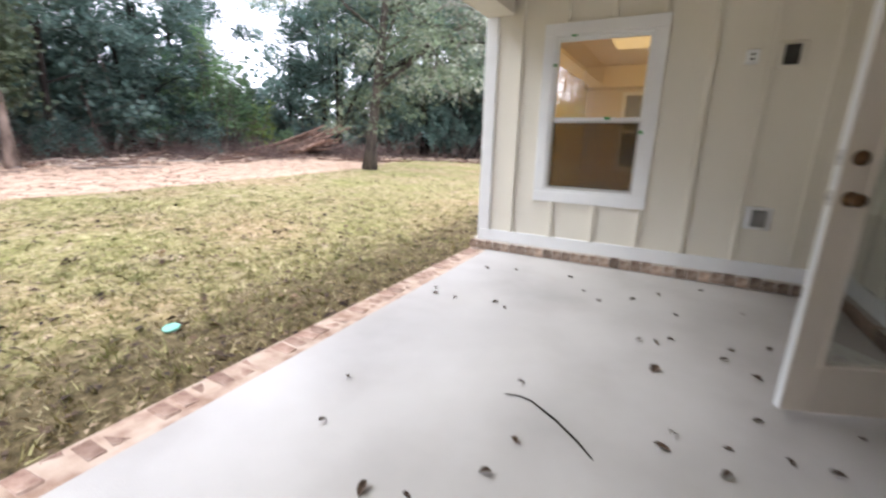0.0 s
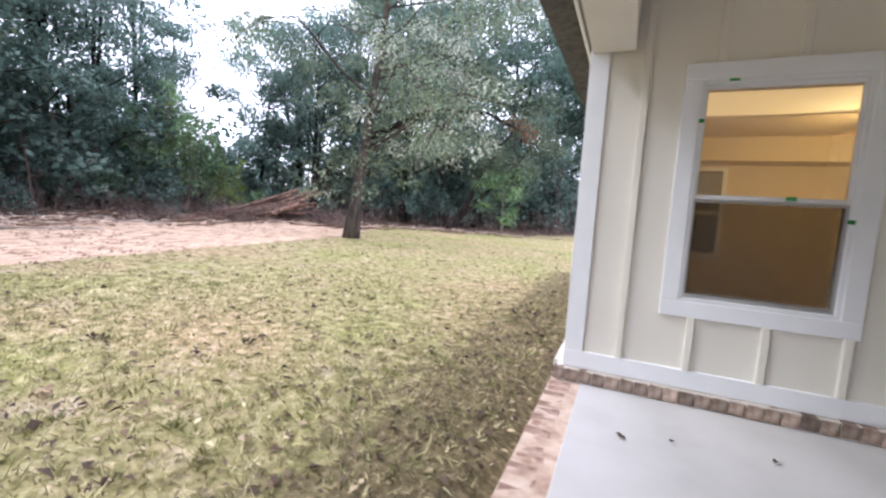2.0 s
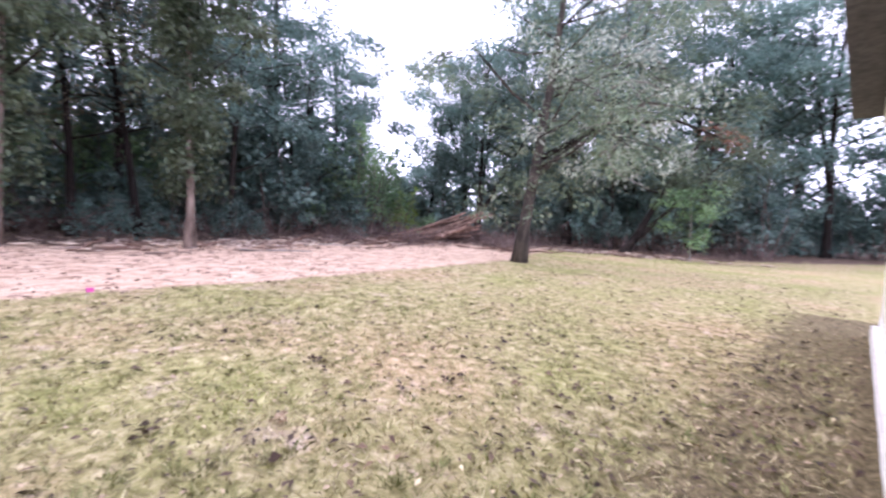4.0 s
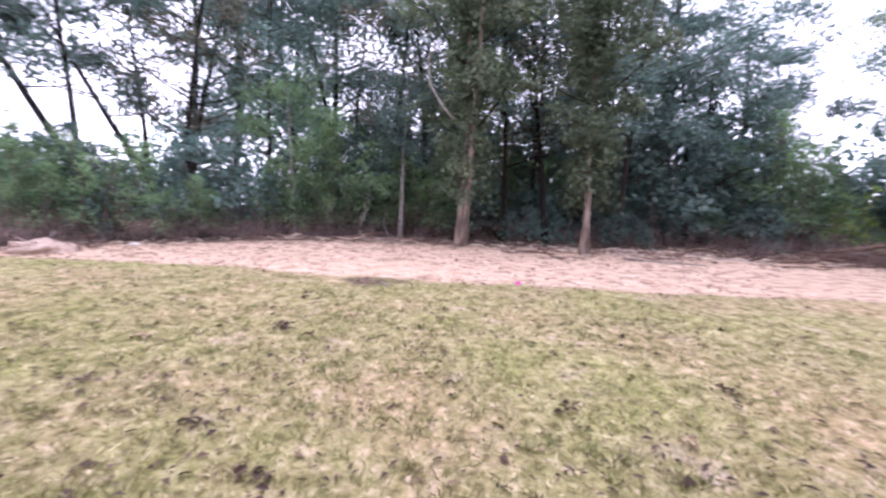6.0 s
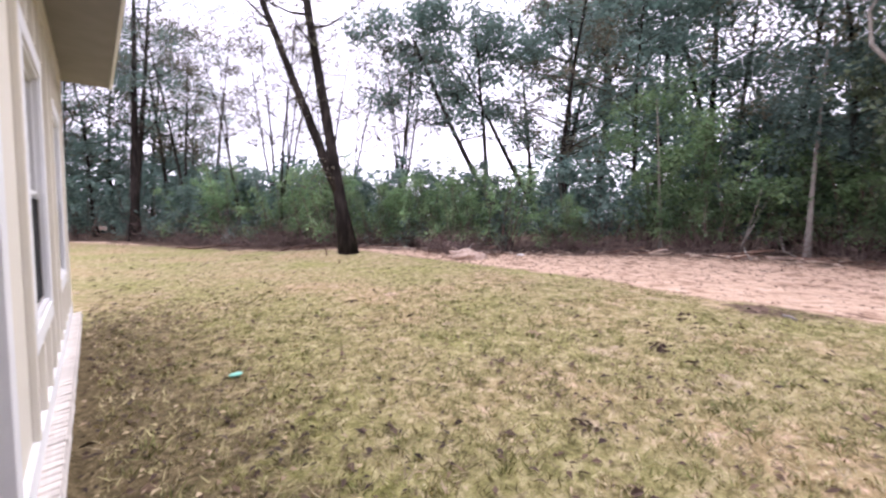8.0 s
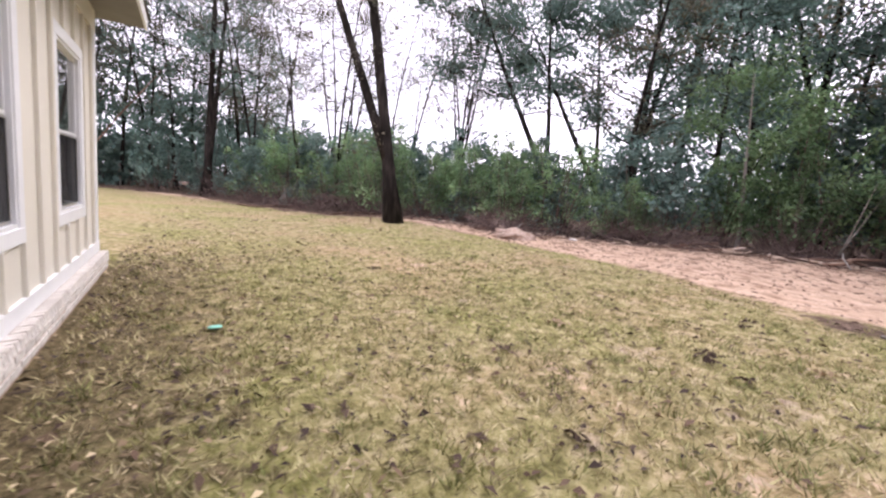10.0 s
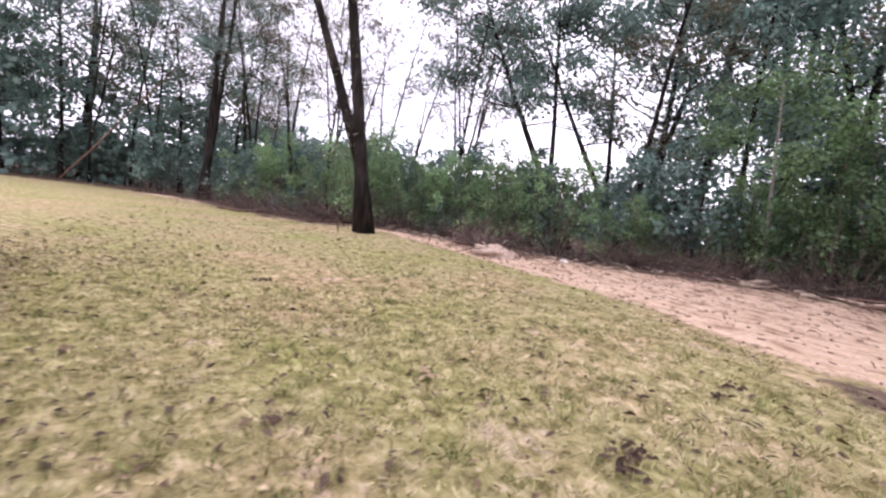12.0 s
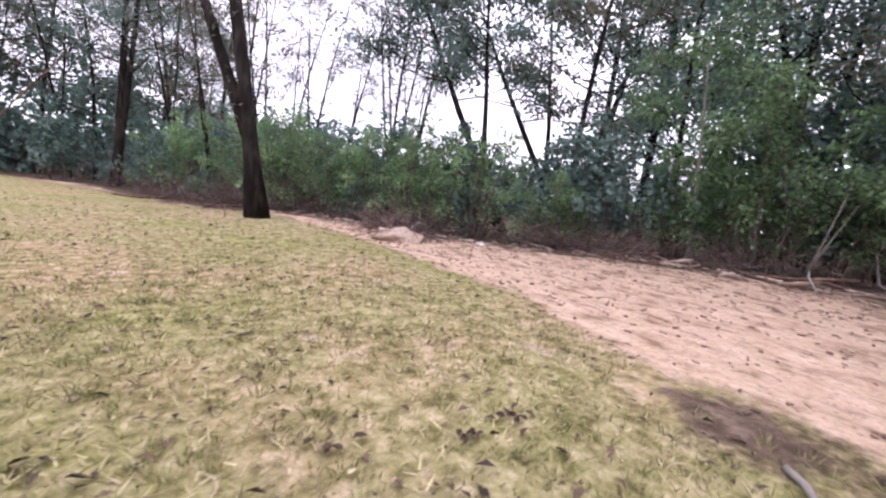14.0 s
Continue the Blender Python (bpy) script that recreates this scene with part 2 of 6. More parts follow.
def ground_material():
    m = bpy.data.materials.new("ground_cover")
    m.use_nodes = True
    n, l = m.node_tree.nodes, m.node_tree.links
    b = n["Principled BSDF"]
    geo = n.new("ShaderNodeNewGeometry")

    def noise_at(scale, detail=5.0, rough=0.6):
        t = n.new("ShaderNodeTexNoise")
        t.inputs["Scale"].default_value, t.inputs["Detail"].default_value, t.inputs["Roughness"].default_value = scale, detail, rough
        l.new(geo.outputs["Position"], t.inputs["Vector"])
        return t.outputs[0]

    def ramp(src, stops):
        r = n.new("ShaderNodeValToRGB")
        while len(r.color_ramp.elements) < len(stops):
            r.color_ramp.elements.new(0.5)
        for e, (p, c) in zip(r.color_ramp.elements, stops):
            e.position, e.color = p, rgb(c)
        l.new(src, r.inputs[0])
        return r.outputs[0]

    def mix(fac, a, c, mode="MIX"):
        x = n.new("ShaderNodeMix")
        x.data_type, x.blend_type = "RGBA", mode
        if isinstance(fac, float):
            x.inputs[0].default_value = fac
        else:
            l.new(fac, x.inputs[0])
        l.new(a, x.inputs[6])
        l.new(c, x.inputs[7])
        return x.outputs[2]

    def edge(name, amount, scale):
        """The cover's own weight, its border frayed by noise."""
        at, ns, mr = n.new("ShaderNodeAttribute"), noise_at(scale, 6.0, 0.65), n.new("ShaderNodeMath")
        at.attribute_name = name
        sub, mul = n.new("ShaderNodeMath"), n.new("ShaderNodeMath")
        sub.operation, mul.operation, mr.operation = "SUBTRACT", "MULTIPLY_ADD", "ADD"
        l.new(ns, sub.inputs[0])
        sub.inputs[1].default_value = 0.5
        l.new(sub.outputs[0], mul.inputs[0])
        mul.inputs[1].default_value = amount
        l.new(at.outputs["Fac"], mul.inputs[2])
        st = n.new("ShaderNodeMapRange")
        st.interpolation_type = "SMOOTHSTEP"
        st.inputs[1].default_value, st.inputs[2].default_value = 0.38, 0.62
        l.new(mul.outputs[0], st.inputs[0])
        return st.outputs[0]

    turf = ramp(noise_at(7.0, 9.0, 0.70), [(0.33, (0.095, 0.080, 0.038)), (0.43, (0.230, 0.206, 0.090)), (0.53, (0.365, 0.318, 0.162)), (0.65, (0.56, 0.46, 0.305))])
    broad = ramp(noise_at(0.42, 5.0, 0.6), [(0.36, (0.82, 0.92, 0.68)), (0.5, (1.0, 1.0, 0.98)), (0.64, (1.16, 1.0, 1.12))])
    turf = mix(0.9, turf, broad, "MULTIPLY")
    bare = ramp(noise_at(1.7, 6.0, 0.7), [(0.60, (0, 0, 0)), (0.70, (1, 1, 1))])
    turf = mix(bare, turf, ramp(noise_at(20.0, 6.0, 0.7), [(0.3, (0.24, 0.17, 0.125)), (0.5, (0.52, 0.41, 0.315)), (0.7, (0.64, 0.53, 0.43))]))
    # dead-grass colours, which also carry the shade beside the house
    thatch_and_shade = ramp(noise_at(14.0, 8.0, 0.75), [(0.32, (0.045, 0.036, 0.022)), (0.47, (0.135, 0.108, 0.058)), (0.58, (0.235, 0.185, 0.105)), (0.72, (0.42, 0.335, 0.22))])
    sand = ramp(noise_at(3.5, 10.0, 0.75), [(0.28, (0.40, 0.275, 0.185)), (0.42, (0.60, 0.445, 0.32)), (0.54, (0.68, 0.52, 0.385)), (0.72, (0.77, 0.62, 0.49))])
    mp = n.new("ShaderNodeMapping")
    mp.inputs["Scale"].default_value = (2.3, 1.0, 1.0)
    mp.inputs["Rotation"].default_value = (0, 0, radians(-6))
    l.new(geo.outputs["Position"], mp.inputs["Vector"])
    ruts = n.new("ShaderNodeTexNoise")
    ruts.inputs["Scale"].default_value, ruts.inputs["Detail"].default_value = 2.2, 10.0
    l.new(mp.outputs[0], ruts.inputs["Vector"])
    sand = mix(1.0, sand, ramp(ruts.outputs[0], [(0.34, (0.52, 0.46, 0.43)), (0.44, (0.90, 0.87, 0.86)), (0.66, (1.06, 1.05, 1.05))]), "MULTIPLY")
    sand = mix(1.0, sand, ramp(noise_at(16.0, 8.0, 0.75), [(0.34, (0.42, 0.36, 0.33)), (0.45, (0.92, 0.90, 0.89)), (0.66, (1.1, 1.09, 1.08))]), "MULTIPLY")
    litter = ramp(noise_at(5.0, 9.0, 0.75), [(0.30, (0.035, 0.026, 0.02)), (0.46, (0.11, 0.075, 0.055)), (0.58, (0.19, 0.135, 0.10)), (0.74, (0.32, 0.25, 0.2))])
    col = mix(edge("thatch_and_shade", 1.0, 5.0), turf, thatch_and_shade)
    on_sand = edge("sand", 0.9, 1.6)
    col = mix(on_sand, col, sand)
    col = mix(edge("litter", 1.5, 1.7), col, litter)
    l.new(col, b.inputs["Base Color"])
    b.inputs["Roughness"].default_value, b.inputs["Specular IOR Level"].default_value = 0.95, 0.1
    bp = n.new("ShaderNodeBump")
    bp.inputs["Strength"].default_value, bp.inputs["Distance"].default_value = 0.8, 0.04
    l.new(noise_at(16.0, 8.0, 0.7), bp.inputs["Height"])
    ridge, deep = n.new("ShaderNodeBump"), n.new("ShaderNodeMath")
    deep.operation = "MULTIPLY"
    l.new(ruts.outputs[0], deep.inputs[0])
    l.new(on_sand, deep.inputs[1])
    ridge.inputs["Strength"].default_value, ridge.inputs["Distance"].default_value = 0.8, 0.16
    l.new(deep.outputs[0], ridge.inputs["Height"])
    l.new(bp.outputs[0], ridge.inputs["Normal"])
    l.new(ridge.outputs[0], b.inputs["Normal"])
    return m


GROUND = ground_material()


# ---- mesh helpers ----
def part(name, bm, mat, parent=None, label="", smooth=False):
    me = bpy.data.meshes.new(name)
    bm.to_mesh(me)
    bm.free()
    me.materials.append(mat)
    if smooth:
        me.polygons.foreach_set("use_smooth", [True] * len(me.polygons))
    ob = new(name, me)
    ob.parent = parent
    if label:
        tagged(ob, label)
    return ob


def shared(name, me, parent, m):
    ob = new(name, me)
    ob.parent = parent
    ob.matrix_basis = m
    return ob


def empty(name, m, label, category, group="", kind=""):
    e = new(name)
    e.empty_display_size = 0.2
    e.matrix_basis = m
    return tagged(e, label, category, group, kind)


def box(bm, lo, hi, bevel=0.0):
    lo, hi = [min(a, b) for a, b in zip(lo, hi)], [max(a, b) for a, b in zip(lo, hi)]
    made = bmesh.ops.create_cube(bm, size=1.0, matrix=Matrix.Translation([(a + b) / 2 for a, b in zip(lo, hi)]) @ Matrix.Diagonal([b - a for a, b in zip(lo, hi)] + [1]))
    if bevel:
        edges = list({e for v in made["verts"] for e in v.link_edges})
        bmesh.ops.bevel(bm, geom=edges, offset=bevel, segments=1, affect="EDGES", profile=0.5)
    return bm


def boxes(*pairs, bevel=0.0):
    bm = bmesh.new()
    for lo, hi in pairs:
        box(bm, lo, hi, bevel)
    return bm


def tube(bm, pts, radii, sides=7, wobble=0.0, rng=random):
    """A closed limb swept along points, with a radius at each."""
    pts = [Vector(p) for p in pts]
    rings, side = [], Vector((1, 0.13, 0.07))
    for i, p in enumerate(pts):
        ahead = (pts[min(i + 1, len(pts) - 1)] - pts[max(i - 1, 0)]).normalized()
        u = (side - ahead * side.dot(ahead))
        u = u.normalized() if u.length > 1e-3 else ahead.orthogonal().normalized()
        side = u
        w = ahead.cross(u)
        rings.append([bm.verts.new(p + (u * math.cos(k * math.tau / sides) + w * math.sin(k * math.tau / sides)) * radii[i] * (1 + wobble * rng.uniform(-1, 1))) for k in range(sides)])
    for a, c in zip(rings, rings[1:]):
        for k in range(sides):
            bm.faces.new((a[k], a[(k + 1) % sides], c[(k + 1) % sides], c[k]))
    bm.faces.new(rings[0][::-1])
    bm.faces.new(rings[-1])
    return bm


def lathe(bm, profile, m, sides=24):
    """A turned form: (radius, height) pairs round the z axis of m."""
    rings = []
    for r, h in profile:
        rings.append([bm.verts.new(m @ Vector((r * math.cos(k * math.tau / sides), r * math.sin(k * math.tau / sides), h))) for k in range(sides)])
    for a, c in zip(rings, rings[1:]):
        for k in range(sides):
            bm.faces.new((a[k], a[(k + 1) % sides], c[(k + 1) % sides], c[k]))
    bm.faces.new(rings[0][::-1])
    bm.faces.new(rings[-1])
    return bm


def quads_mesh(name, verts, mat):
    """Loose four-cornered leaves or blades from an array of n x 4 x 3."""
    n = len(verts)
    me = bpy.data.meshes.new(name)
    me.vertices.add(n * 4)
    me.vertices.foreach_set("co", verts.astype(np.float32).ravel())
    me.loops.add(n * 4)
    me.loops.foreach_set("vertex_index", np.arange(n * 4, dtype=np.int32))
    me.polygons.add(n)
    me.polygons.foreach_set("loop_start", np.arange(0, n * 4, 4, dtype=np.int32))
    me.update(calc_edges=True)
    me.materials.append(mat)
    return me


def lobe_leaves(rng, centres, radii, per, length, width, droop=0.2, flat=0.72):
    """Leaves over rounded lobes, thickest on their upper outsides and facing outwards, with ragged rims."""
    m = len(centres)
    c, r = np.repeat(np.asarray(centres, float), per, 0), np.repeat(np.asarray(radii, float), per)[:, None]
    o = rng.normal(size=(m * per, 3))
    o[:, 2] += 0.45
    o /= np.linalg.norm(o, axis=1, keepdims=True)
    p = c + o * r * [1, 1, flat] * (0.5 + 0.62 * rng.random((m * per, 1)) ** 0.55) + rng.normal(size=(m * per, 3)) * 0.07
    up = o * 0.8 + rng.normal(size=(m * per, 3)) * 0.45
    up[:, 2] += 0.45
    up /= np.linalg.norm(up, axis=1, keepdims=True)
    d = o + rng.normal(size=(m * per, 3)) * 0.9
    d[:, 2] -= droop
    d -= up * (d * up).sum(1, keepdims=True)
    d /= np.linalg.norm(d, axis=1, keepdims=True) + 1e-9
    s = np.cross(d, up)
    k = rng.uniform(0.65, 1.3, (m * per, 1))
    ln, wd = length * k, width * k
    mid = p + d * ln * 0.45
    return np.stack([p, mid + s * wd / 2 - up * wd * 0.12, p + d * ln, mid - s * wd / 2 - up * wd * 0.12], 1)


# ---- the ground ----
def rise(x):
    s = np.maximum(0.0, -np.asarray(x, float) - 6.0)
    return 0.55 * (1 - np.exp(-0.032 * s * (s / (s + 2.0)) / 0.55))


def lawn_edge(y):
    return np.interp(y, [-40, -31, -23, -16, -12, -9, -4, -1, 2, 6, 11, 14, 17, 24, 30, 60], [30, 1, -4.8, -8.2, -10.1, -11.2, -11.4, -10.7, -10.9, -10.8, -11.2, -11.4, -12.6, -14.6, -16, -16])


def wood_edge(y):
    return np.interp(y, [-40, -34, -31, -28, -23, -16, -14, -12.4, -10, -8.3, -6, -3, 7, 12, 16, 18, 20, 21, 23, 25, 28, 34, 44, 48], [60, 40, 1.5, -3.6, -5.4, -9.2, -11, -12.8, -14.4, -16.2, -18.6, -19.6, -19.6, -19.8, -19.4, -18.6, -16.6, -14, -11.2, -9.2, -7, -3.5, 2, 40])


def soil_height(x, y):
    x, y = np.asarray(x, float), np.asarray(y, float)
    return rise(x) + 0.22 * np.exp(-((x + 9.6) ** 2 + (y + 13.2) ** 2) / 9.0)


def axis_steps(lo, hi, step, far):
    inner = np.arange(lo, hi + step / 2, step)
    out = [inner]
    g, a, b = step, lo, hi
    left, right = [], []
    while a > -far:
        g *= 1.35
        a, b = a - g, b + g
        left.append(a)
        right.append(b)
    return np.concatenate([np.array(left[::-1]), inner, np.array(right)])


def build_ground():
    xs, ys = axis_steps(-26, 2.2, 0.2, 900), axis_steps(-34, 30, 0.2, 900)
    X, Y = np.meshgrid(xs, ys)
    Z = soil_height(X, Y)
    nz = np.array([noise.fractal(Vector((a * 0.35, b * 0.35, 0)), 1.0, 2.0, 3) for a, b in zip(X.ravel(), Y.ravel())]).reshape(X.shape)
    nf = np.array([noise.noise(Vector((a * 1.9, b * 1.9, 3.7))) for a, b in zip(X.ravel(), Y.ravel())]).reshape(X.shape)
    LE, WE = lawn_edge(Y), wood_edge(Y)
    sand = 1 / (1 + np.exp(np.clip((X - LE + 0.5 * np.exp(-((X + 10.6) ** 2 + (Y + 0.8) ** 2) / 0.6)) / 0.34, -30, 30)))
    litter = 1 / (1 + np.exp(np.clip((X - WE - 0.9) / 1.0, -30, 30)))
    litter = np.maximum(litter, 0.95 * np.exp(-((X + 10.55) ** 2 / 0.14 + (Y + 0.95) ** 2 / 0.3)))
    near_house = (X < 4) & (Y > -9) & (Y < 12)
    # band along the house: dead grass, plus eave shade put into the colour
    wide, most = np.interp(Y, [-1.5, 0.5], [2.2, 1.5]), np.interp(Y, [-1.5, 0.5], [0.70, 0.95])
    thatch_and_shade = np.where(near_house, most * np.exp(-(np.maximum(0, -2.1 - X) / wide) ** 1.5) * np.clip((Y + 9.5) / 3.5, 0, 1), 0)
    thatch_and_shade = np.maximum(thatch_and_shade, 0.29 + 0.08 * np.clip((X + 9.5) / 4.5, 0, 1))
    thatch_and_shade = np.maximum(thatch_and_shade, 0.66 * np.exp(-((X + 10.6) ** 2 + (Y + 0.7) ** 2) / 1.0))
    sand = np.maximum(sand, 0.72 * np.exp(-((Y + 34.6 - 0.75 * np.abs(X + 3.0) ** 0.5 * (X < -3)) / 1.1) ** 2) * np.clip((X + 4.5) / 1.5, 0, 1) * np.clip((16 - X) / 4, 0, 1))
    sand = np.maximum(sand, 0.66 * np.exp(-((X + 6.75) ** 2 + (Y + 6.0) ** 2) / 0.07))
    Z = Z + 0.018 * nz * np.clip((-X - 2.2) / 1.5, 0, 1) + sand * (1 - litter) * 0.022 * nf + litter * 0.06 * nf
    Z = Z - 0.085 * np.exp(-((X + 2.2) / 0.1) ** 2) * ((Y > -7) & (Y < 10.4))
    Z = np.where((X > -2.0) & (Y > -7) & (Y < 10), -0.12, Z)
    me = bpy.data.meshes.new("ground")
    ny, nx = X.shape
    idx = np.arange(nx * ny).reshape(ny, nx)
    faces = np.stack([idx[:-1, :-1], idx[:-1, 1:], idx[1:, 1:], idx[1:, :-1]], -1).reshape(-1, 4)
    me.vertices.add(nx * ny)
    me.vertices.foreach_set("co", np.stack([X, Y, Z], -1).astype(np.float32).ravel())
    me.loops.add(faces.size)
    me.loops.foreach_set("vertex_index", faces.astype(np.int32).ravel())
    me.polygons.add(len(faces))
    me.polygons.foreach_set("loop_start", np.arange(0, faces.size, 4, dtype=np.int32))
    me.polygons.foreach_set("use_smooth", np.ones(len(faces), bool))
    me.update(calc_edges=True)
    for key, val in (("sand", sand), ("litter", litter), ("thatch_and_shade", thatch_and_shade)):
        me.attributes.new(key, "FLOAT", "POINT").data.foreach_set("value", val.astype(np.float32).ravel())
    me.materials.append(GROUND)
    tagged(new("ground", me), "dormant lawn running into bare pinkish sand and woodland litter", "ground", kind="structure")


build_ground()

# ---- the house ----
WX, NY, SY, EX = -2.03, 4.77, -1.33, 1.49   # west face, porch north wall, porch south wall, porch east wall
NEND, SEND, EEND = 10.4, -6.42, 9.0
SLAB, PLATE, SOFF = 0.08, 0.20, 3.24
WT = 0.15


def wall_with_openings(name, label, along, lo, hi, face, inward, z0, z1, openings, mat=None):
    """A wall from lo to hi along x or y, its outer face at a plane, with openings (a, b, z0, z1) cut through."""
    cuts = sorted(openings)
    bm = bmesh.new()

    def piece(a, b, c, d):
        if b - a < 1e-4 or d - c < 1e-4:
            return
        p, q = (a, face, c), (b, face + inward * WT, d)
        if along == "y":
            p, q = (face, a, c), (face + inward * WT, b, d)
        box(bm, p, q)

    at = lo
    for a, b, c, d in cuts:
        piece(at, a, z0, z1)
        piece(a, b, z0, c)
        piece(a, b, d, z1)
        at = b
    piece(at, hi, z0, z1)
    return tagged(part(name, bm, mat or SIDING), label, "wall", kind="structure")


def along_box(along, face, out, a, b, depth0, depth1, z0, z1, bevel=0.003):
    """A board on a wall: from a to b along it, standing out from depth0 to depth1 in front of its face."""
    p, q = (a, face + out * depth0, z0), (b, face + out * depth1, z1)
    if along == "y":
        p, q = (face + out * depth0, a, z0), (face + out * depth1, b, z1)
    return boxes((p, q), bevel=bevel)


def battens(wall, along, face, out, places, z0, z1, gaps):
    """Upright battens nailed over the joints, stopped short round an opening's trim."""
    for p in places:
        spans = [(z0, z1)]
        for a, b, c, d in gaps:
            if a < p < b:
                spans = [(z0, c), (d, z1)]
        for c, d in spans:
            part("batten", along_box(along, face, out, p - 0.024, p + 0.024, 0.0, 0.032, c, d), SIDING, wall)


def window_unit(name, label, along, face, out, a, b, z0, z1, screen=True, tape=False):
    """A single-hung vinyl window with flat board trim round it. a..b, z0..z1: the trim's outside."""
    T = 0.115
    base = (0, 0, 0)
    w = empty(name, pose(*base), label, "window", kind="structure")
    mid = (z0 + z1) / 2 - 0.02
    part("head_trim", along_box(along, face, out, a, b, 0.0, 0.026, z1 - T, z1), TRIM, w)
    part("sill_trim", along_box(along, face, out, a, b, 0.0, 0.026, z0, z0 + T), TRIM, w)
    part("side_trim", along_box(along, face, out, a, a + T, 0.0, 0.024, z0 + T, z1 - T), TRIM, w)
    part("side_trim", along_box(along, face, out, b - T, b, 0.0, 0.024, z0 + T, z1 - T), TRIM, w)
    c, d, e, f = a + T, b - T, z0 + T, z1 - T
    fr = part("window_frame", bmesh.new(), VINYL, w)
    bm = bmesh.new()
    for lo, hi, p, q in ((c, d, f - 0.028, f), (c, d, e, e + 0.03), (c, c + 0.028, e + 0.03, f - 0.028), (d - 0.028, d, e + 0.03, f - 0.028)):
        t = along_box(along, face, out, lo, hi, -0.09, 0.012, p, q, 0.002)
        me = bpy.data.meshes.new("piece")
        t.to_mesh(me)
        t.free()
        bm.from_mesh(me)
    bm.to_mesh(fr.data)
    bm.free()
    i, j = c + 0.028, d - 0.028
    for nm, p, q, dep in (("upper_sash", mid - 0.018, f - 0.028, -0.02), ("lower_sash", e + 0.03, mid + 0.018, -0.05)):
        bm = bmesh.new()
        s = 0.03 if nm == "upper_sash" else 0.034
        for lo, hi, r, t in ((i, j, q - s, q), (i, j, p, p + s), (i, i + s * 0.6, p + s, q - s), (j - s * 0.6, j, p + s, q - s)):
            x = along_box(along, face, out, lo, hi, dep - 0.03, dep, r, t, 0.003)
            me = bpy.data.meshes.new("piece")
            x.to_mesh(me)
            x.free()
            bm.from_mesh(me)
        sash = part(nm, bm, VINYL, w)
        pane = part("pane", along_box(along, face, out, i + s * 0.6, j - s * 0.6, dep - 0.018, dep - 0.012, p + s, q - s, 0), GLASS, sash)
        pane.visible_shadow = False
    if screen:
        bm = bmesh.new()
        for lo, hi, r, t in ((i, j, e + 0.03, e + 0.058), (i, j, mid - 0.04, mid - 0.02), (i, i + 0.016, e + 0.058, mid - 0.04), (j - 0.022, j, e + 0.058, mid - 0.04)):
            x = along_box(along, face, out, lo, hi, -0.03, -0.015, r, t, 0.001)
            me = bpy.data.meshes.new("piece")
            x.to_mesh(me)
            x.free()
            bm.from_mesh(me)
        sf = part("screen_frame", bm, STEEL, w, "grey aluminium screen frame")
        sc = part("screen", along_box(along, face, out, i + 0.016, j - 0.022, -0.024, -0.022, e + 0.058, mid - 0.04, 0), SCREEN, sf, "dark insect screen")
        sc.visible_shadow = False
    if tape:
        for p, z, turn in ((c + 0.19, f - 0.004, 0), (c + 0.005, z0 + 1.44, 0.5), (c + 0.60, mid + 0.005, 0.1), (d - 0.012, mid - 0.13, -0.3)):
            part("tape_tab", along_box(along, face, out, p - 0.03, p + 0.03, 0.013, 0.0155, z - 0.014, z + 0.014, 0.0008), TAPE, w, "scrap of green masking tape")
    return w


# porch north wall with its lit window
N_WIN = (-1.385, -0.205, 0.735, 2.575)
T = 0.115
wall_n = wall_with_openings("wall_north", "cream board-and-batten porch wall with a window", "x", WX, EX, NY, 1, PLATE - 0.1, SOFF, [(N_WIN[0] + T, N_WIN[1] - T, N_WIN[2] + T, N_WIN[3] - T)])
battens(wall_n, "x", NY, -1, [-1.64, -1.17, -0.71, -0.26, 0.17, 0.61, 1.06], 0.33, 3.05, [N_WIN])
window_unit("window_1", "white single-hung window with green tape tabs, warm light inside", "x", NY, -1, *N_WIN, tape=True)

# porch east wall, with the doorway of the open door
DOOR = (1.83, 2.78, 0.12, 2.17)
wall_e = wall_with_openings("wall_east", "cream board-and-batten porch wall with a doorway", "y", SY, NY, EX, 1, PLATE - 0.1, SOFF, [DOOR])
battens(wall_e, "y", EX, -1, [-0.9, -0.45, 0.0, 0.45, 0.9, 1.35, 3.2, 3.65, 4.1, 4.5], 0.33, 3.05, [])

# porch south wall
wall_s = wall_with_openings("wall_south", "cream board-and-batten porch wall", "x", WX, EX, SY, -1, PLATE - 0.1, SOFF, [])
battens(wall_s, "x", SY, 1, [-1.64, -1.19, -0.74, -0.29, 0.16, 0.61, 1.06], 0.33, 3.05, [])

# west wall of the south wing, two windows
S_WINS = [(-3.45, -2.22, 0.735, 2.575), (-5.61, -4.39, 0.735, 2.575)]
wall_w = wall_with_openings("wall_west", "cream board-and-batten house wall with two windows", "y", SEND, SY - WT, WX, 1, PLATE - 0.1, SOFF, [(a + T, b - T, c + T, d - T) for a, b, c, d in S_WINS])
battens(wall_w, "y", WX, -1, [SY - 0.3 - 0.45 * k for k in range(1, 11)], 0.33, 3.0, S_WINS)
for k, s in enumerate(S_WINS):
    window_unit("window_%d" % (k + 2), "white single-hung window in the cream wall, dark room behind", "y", WX, -1, *s)

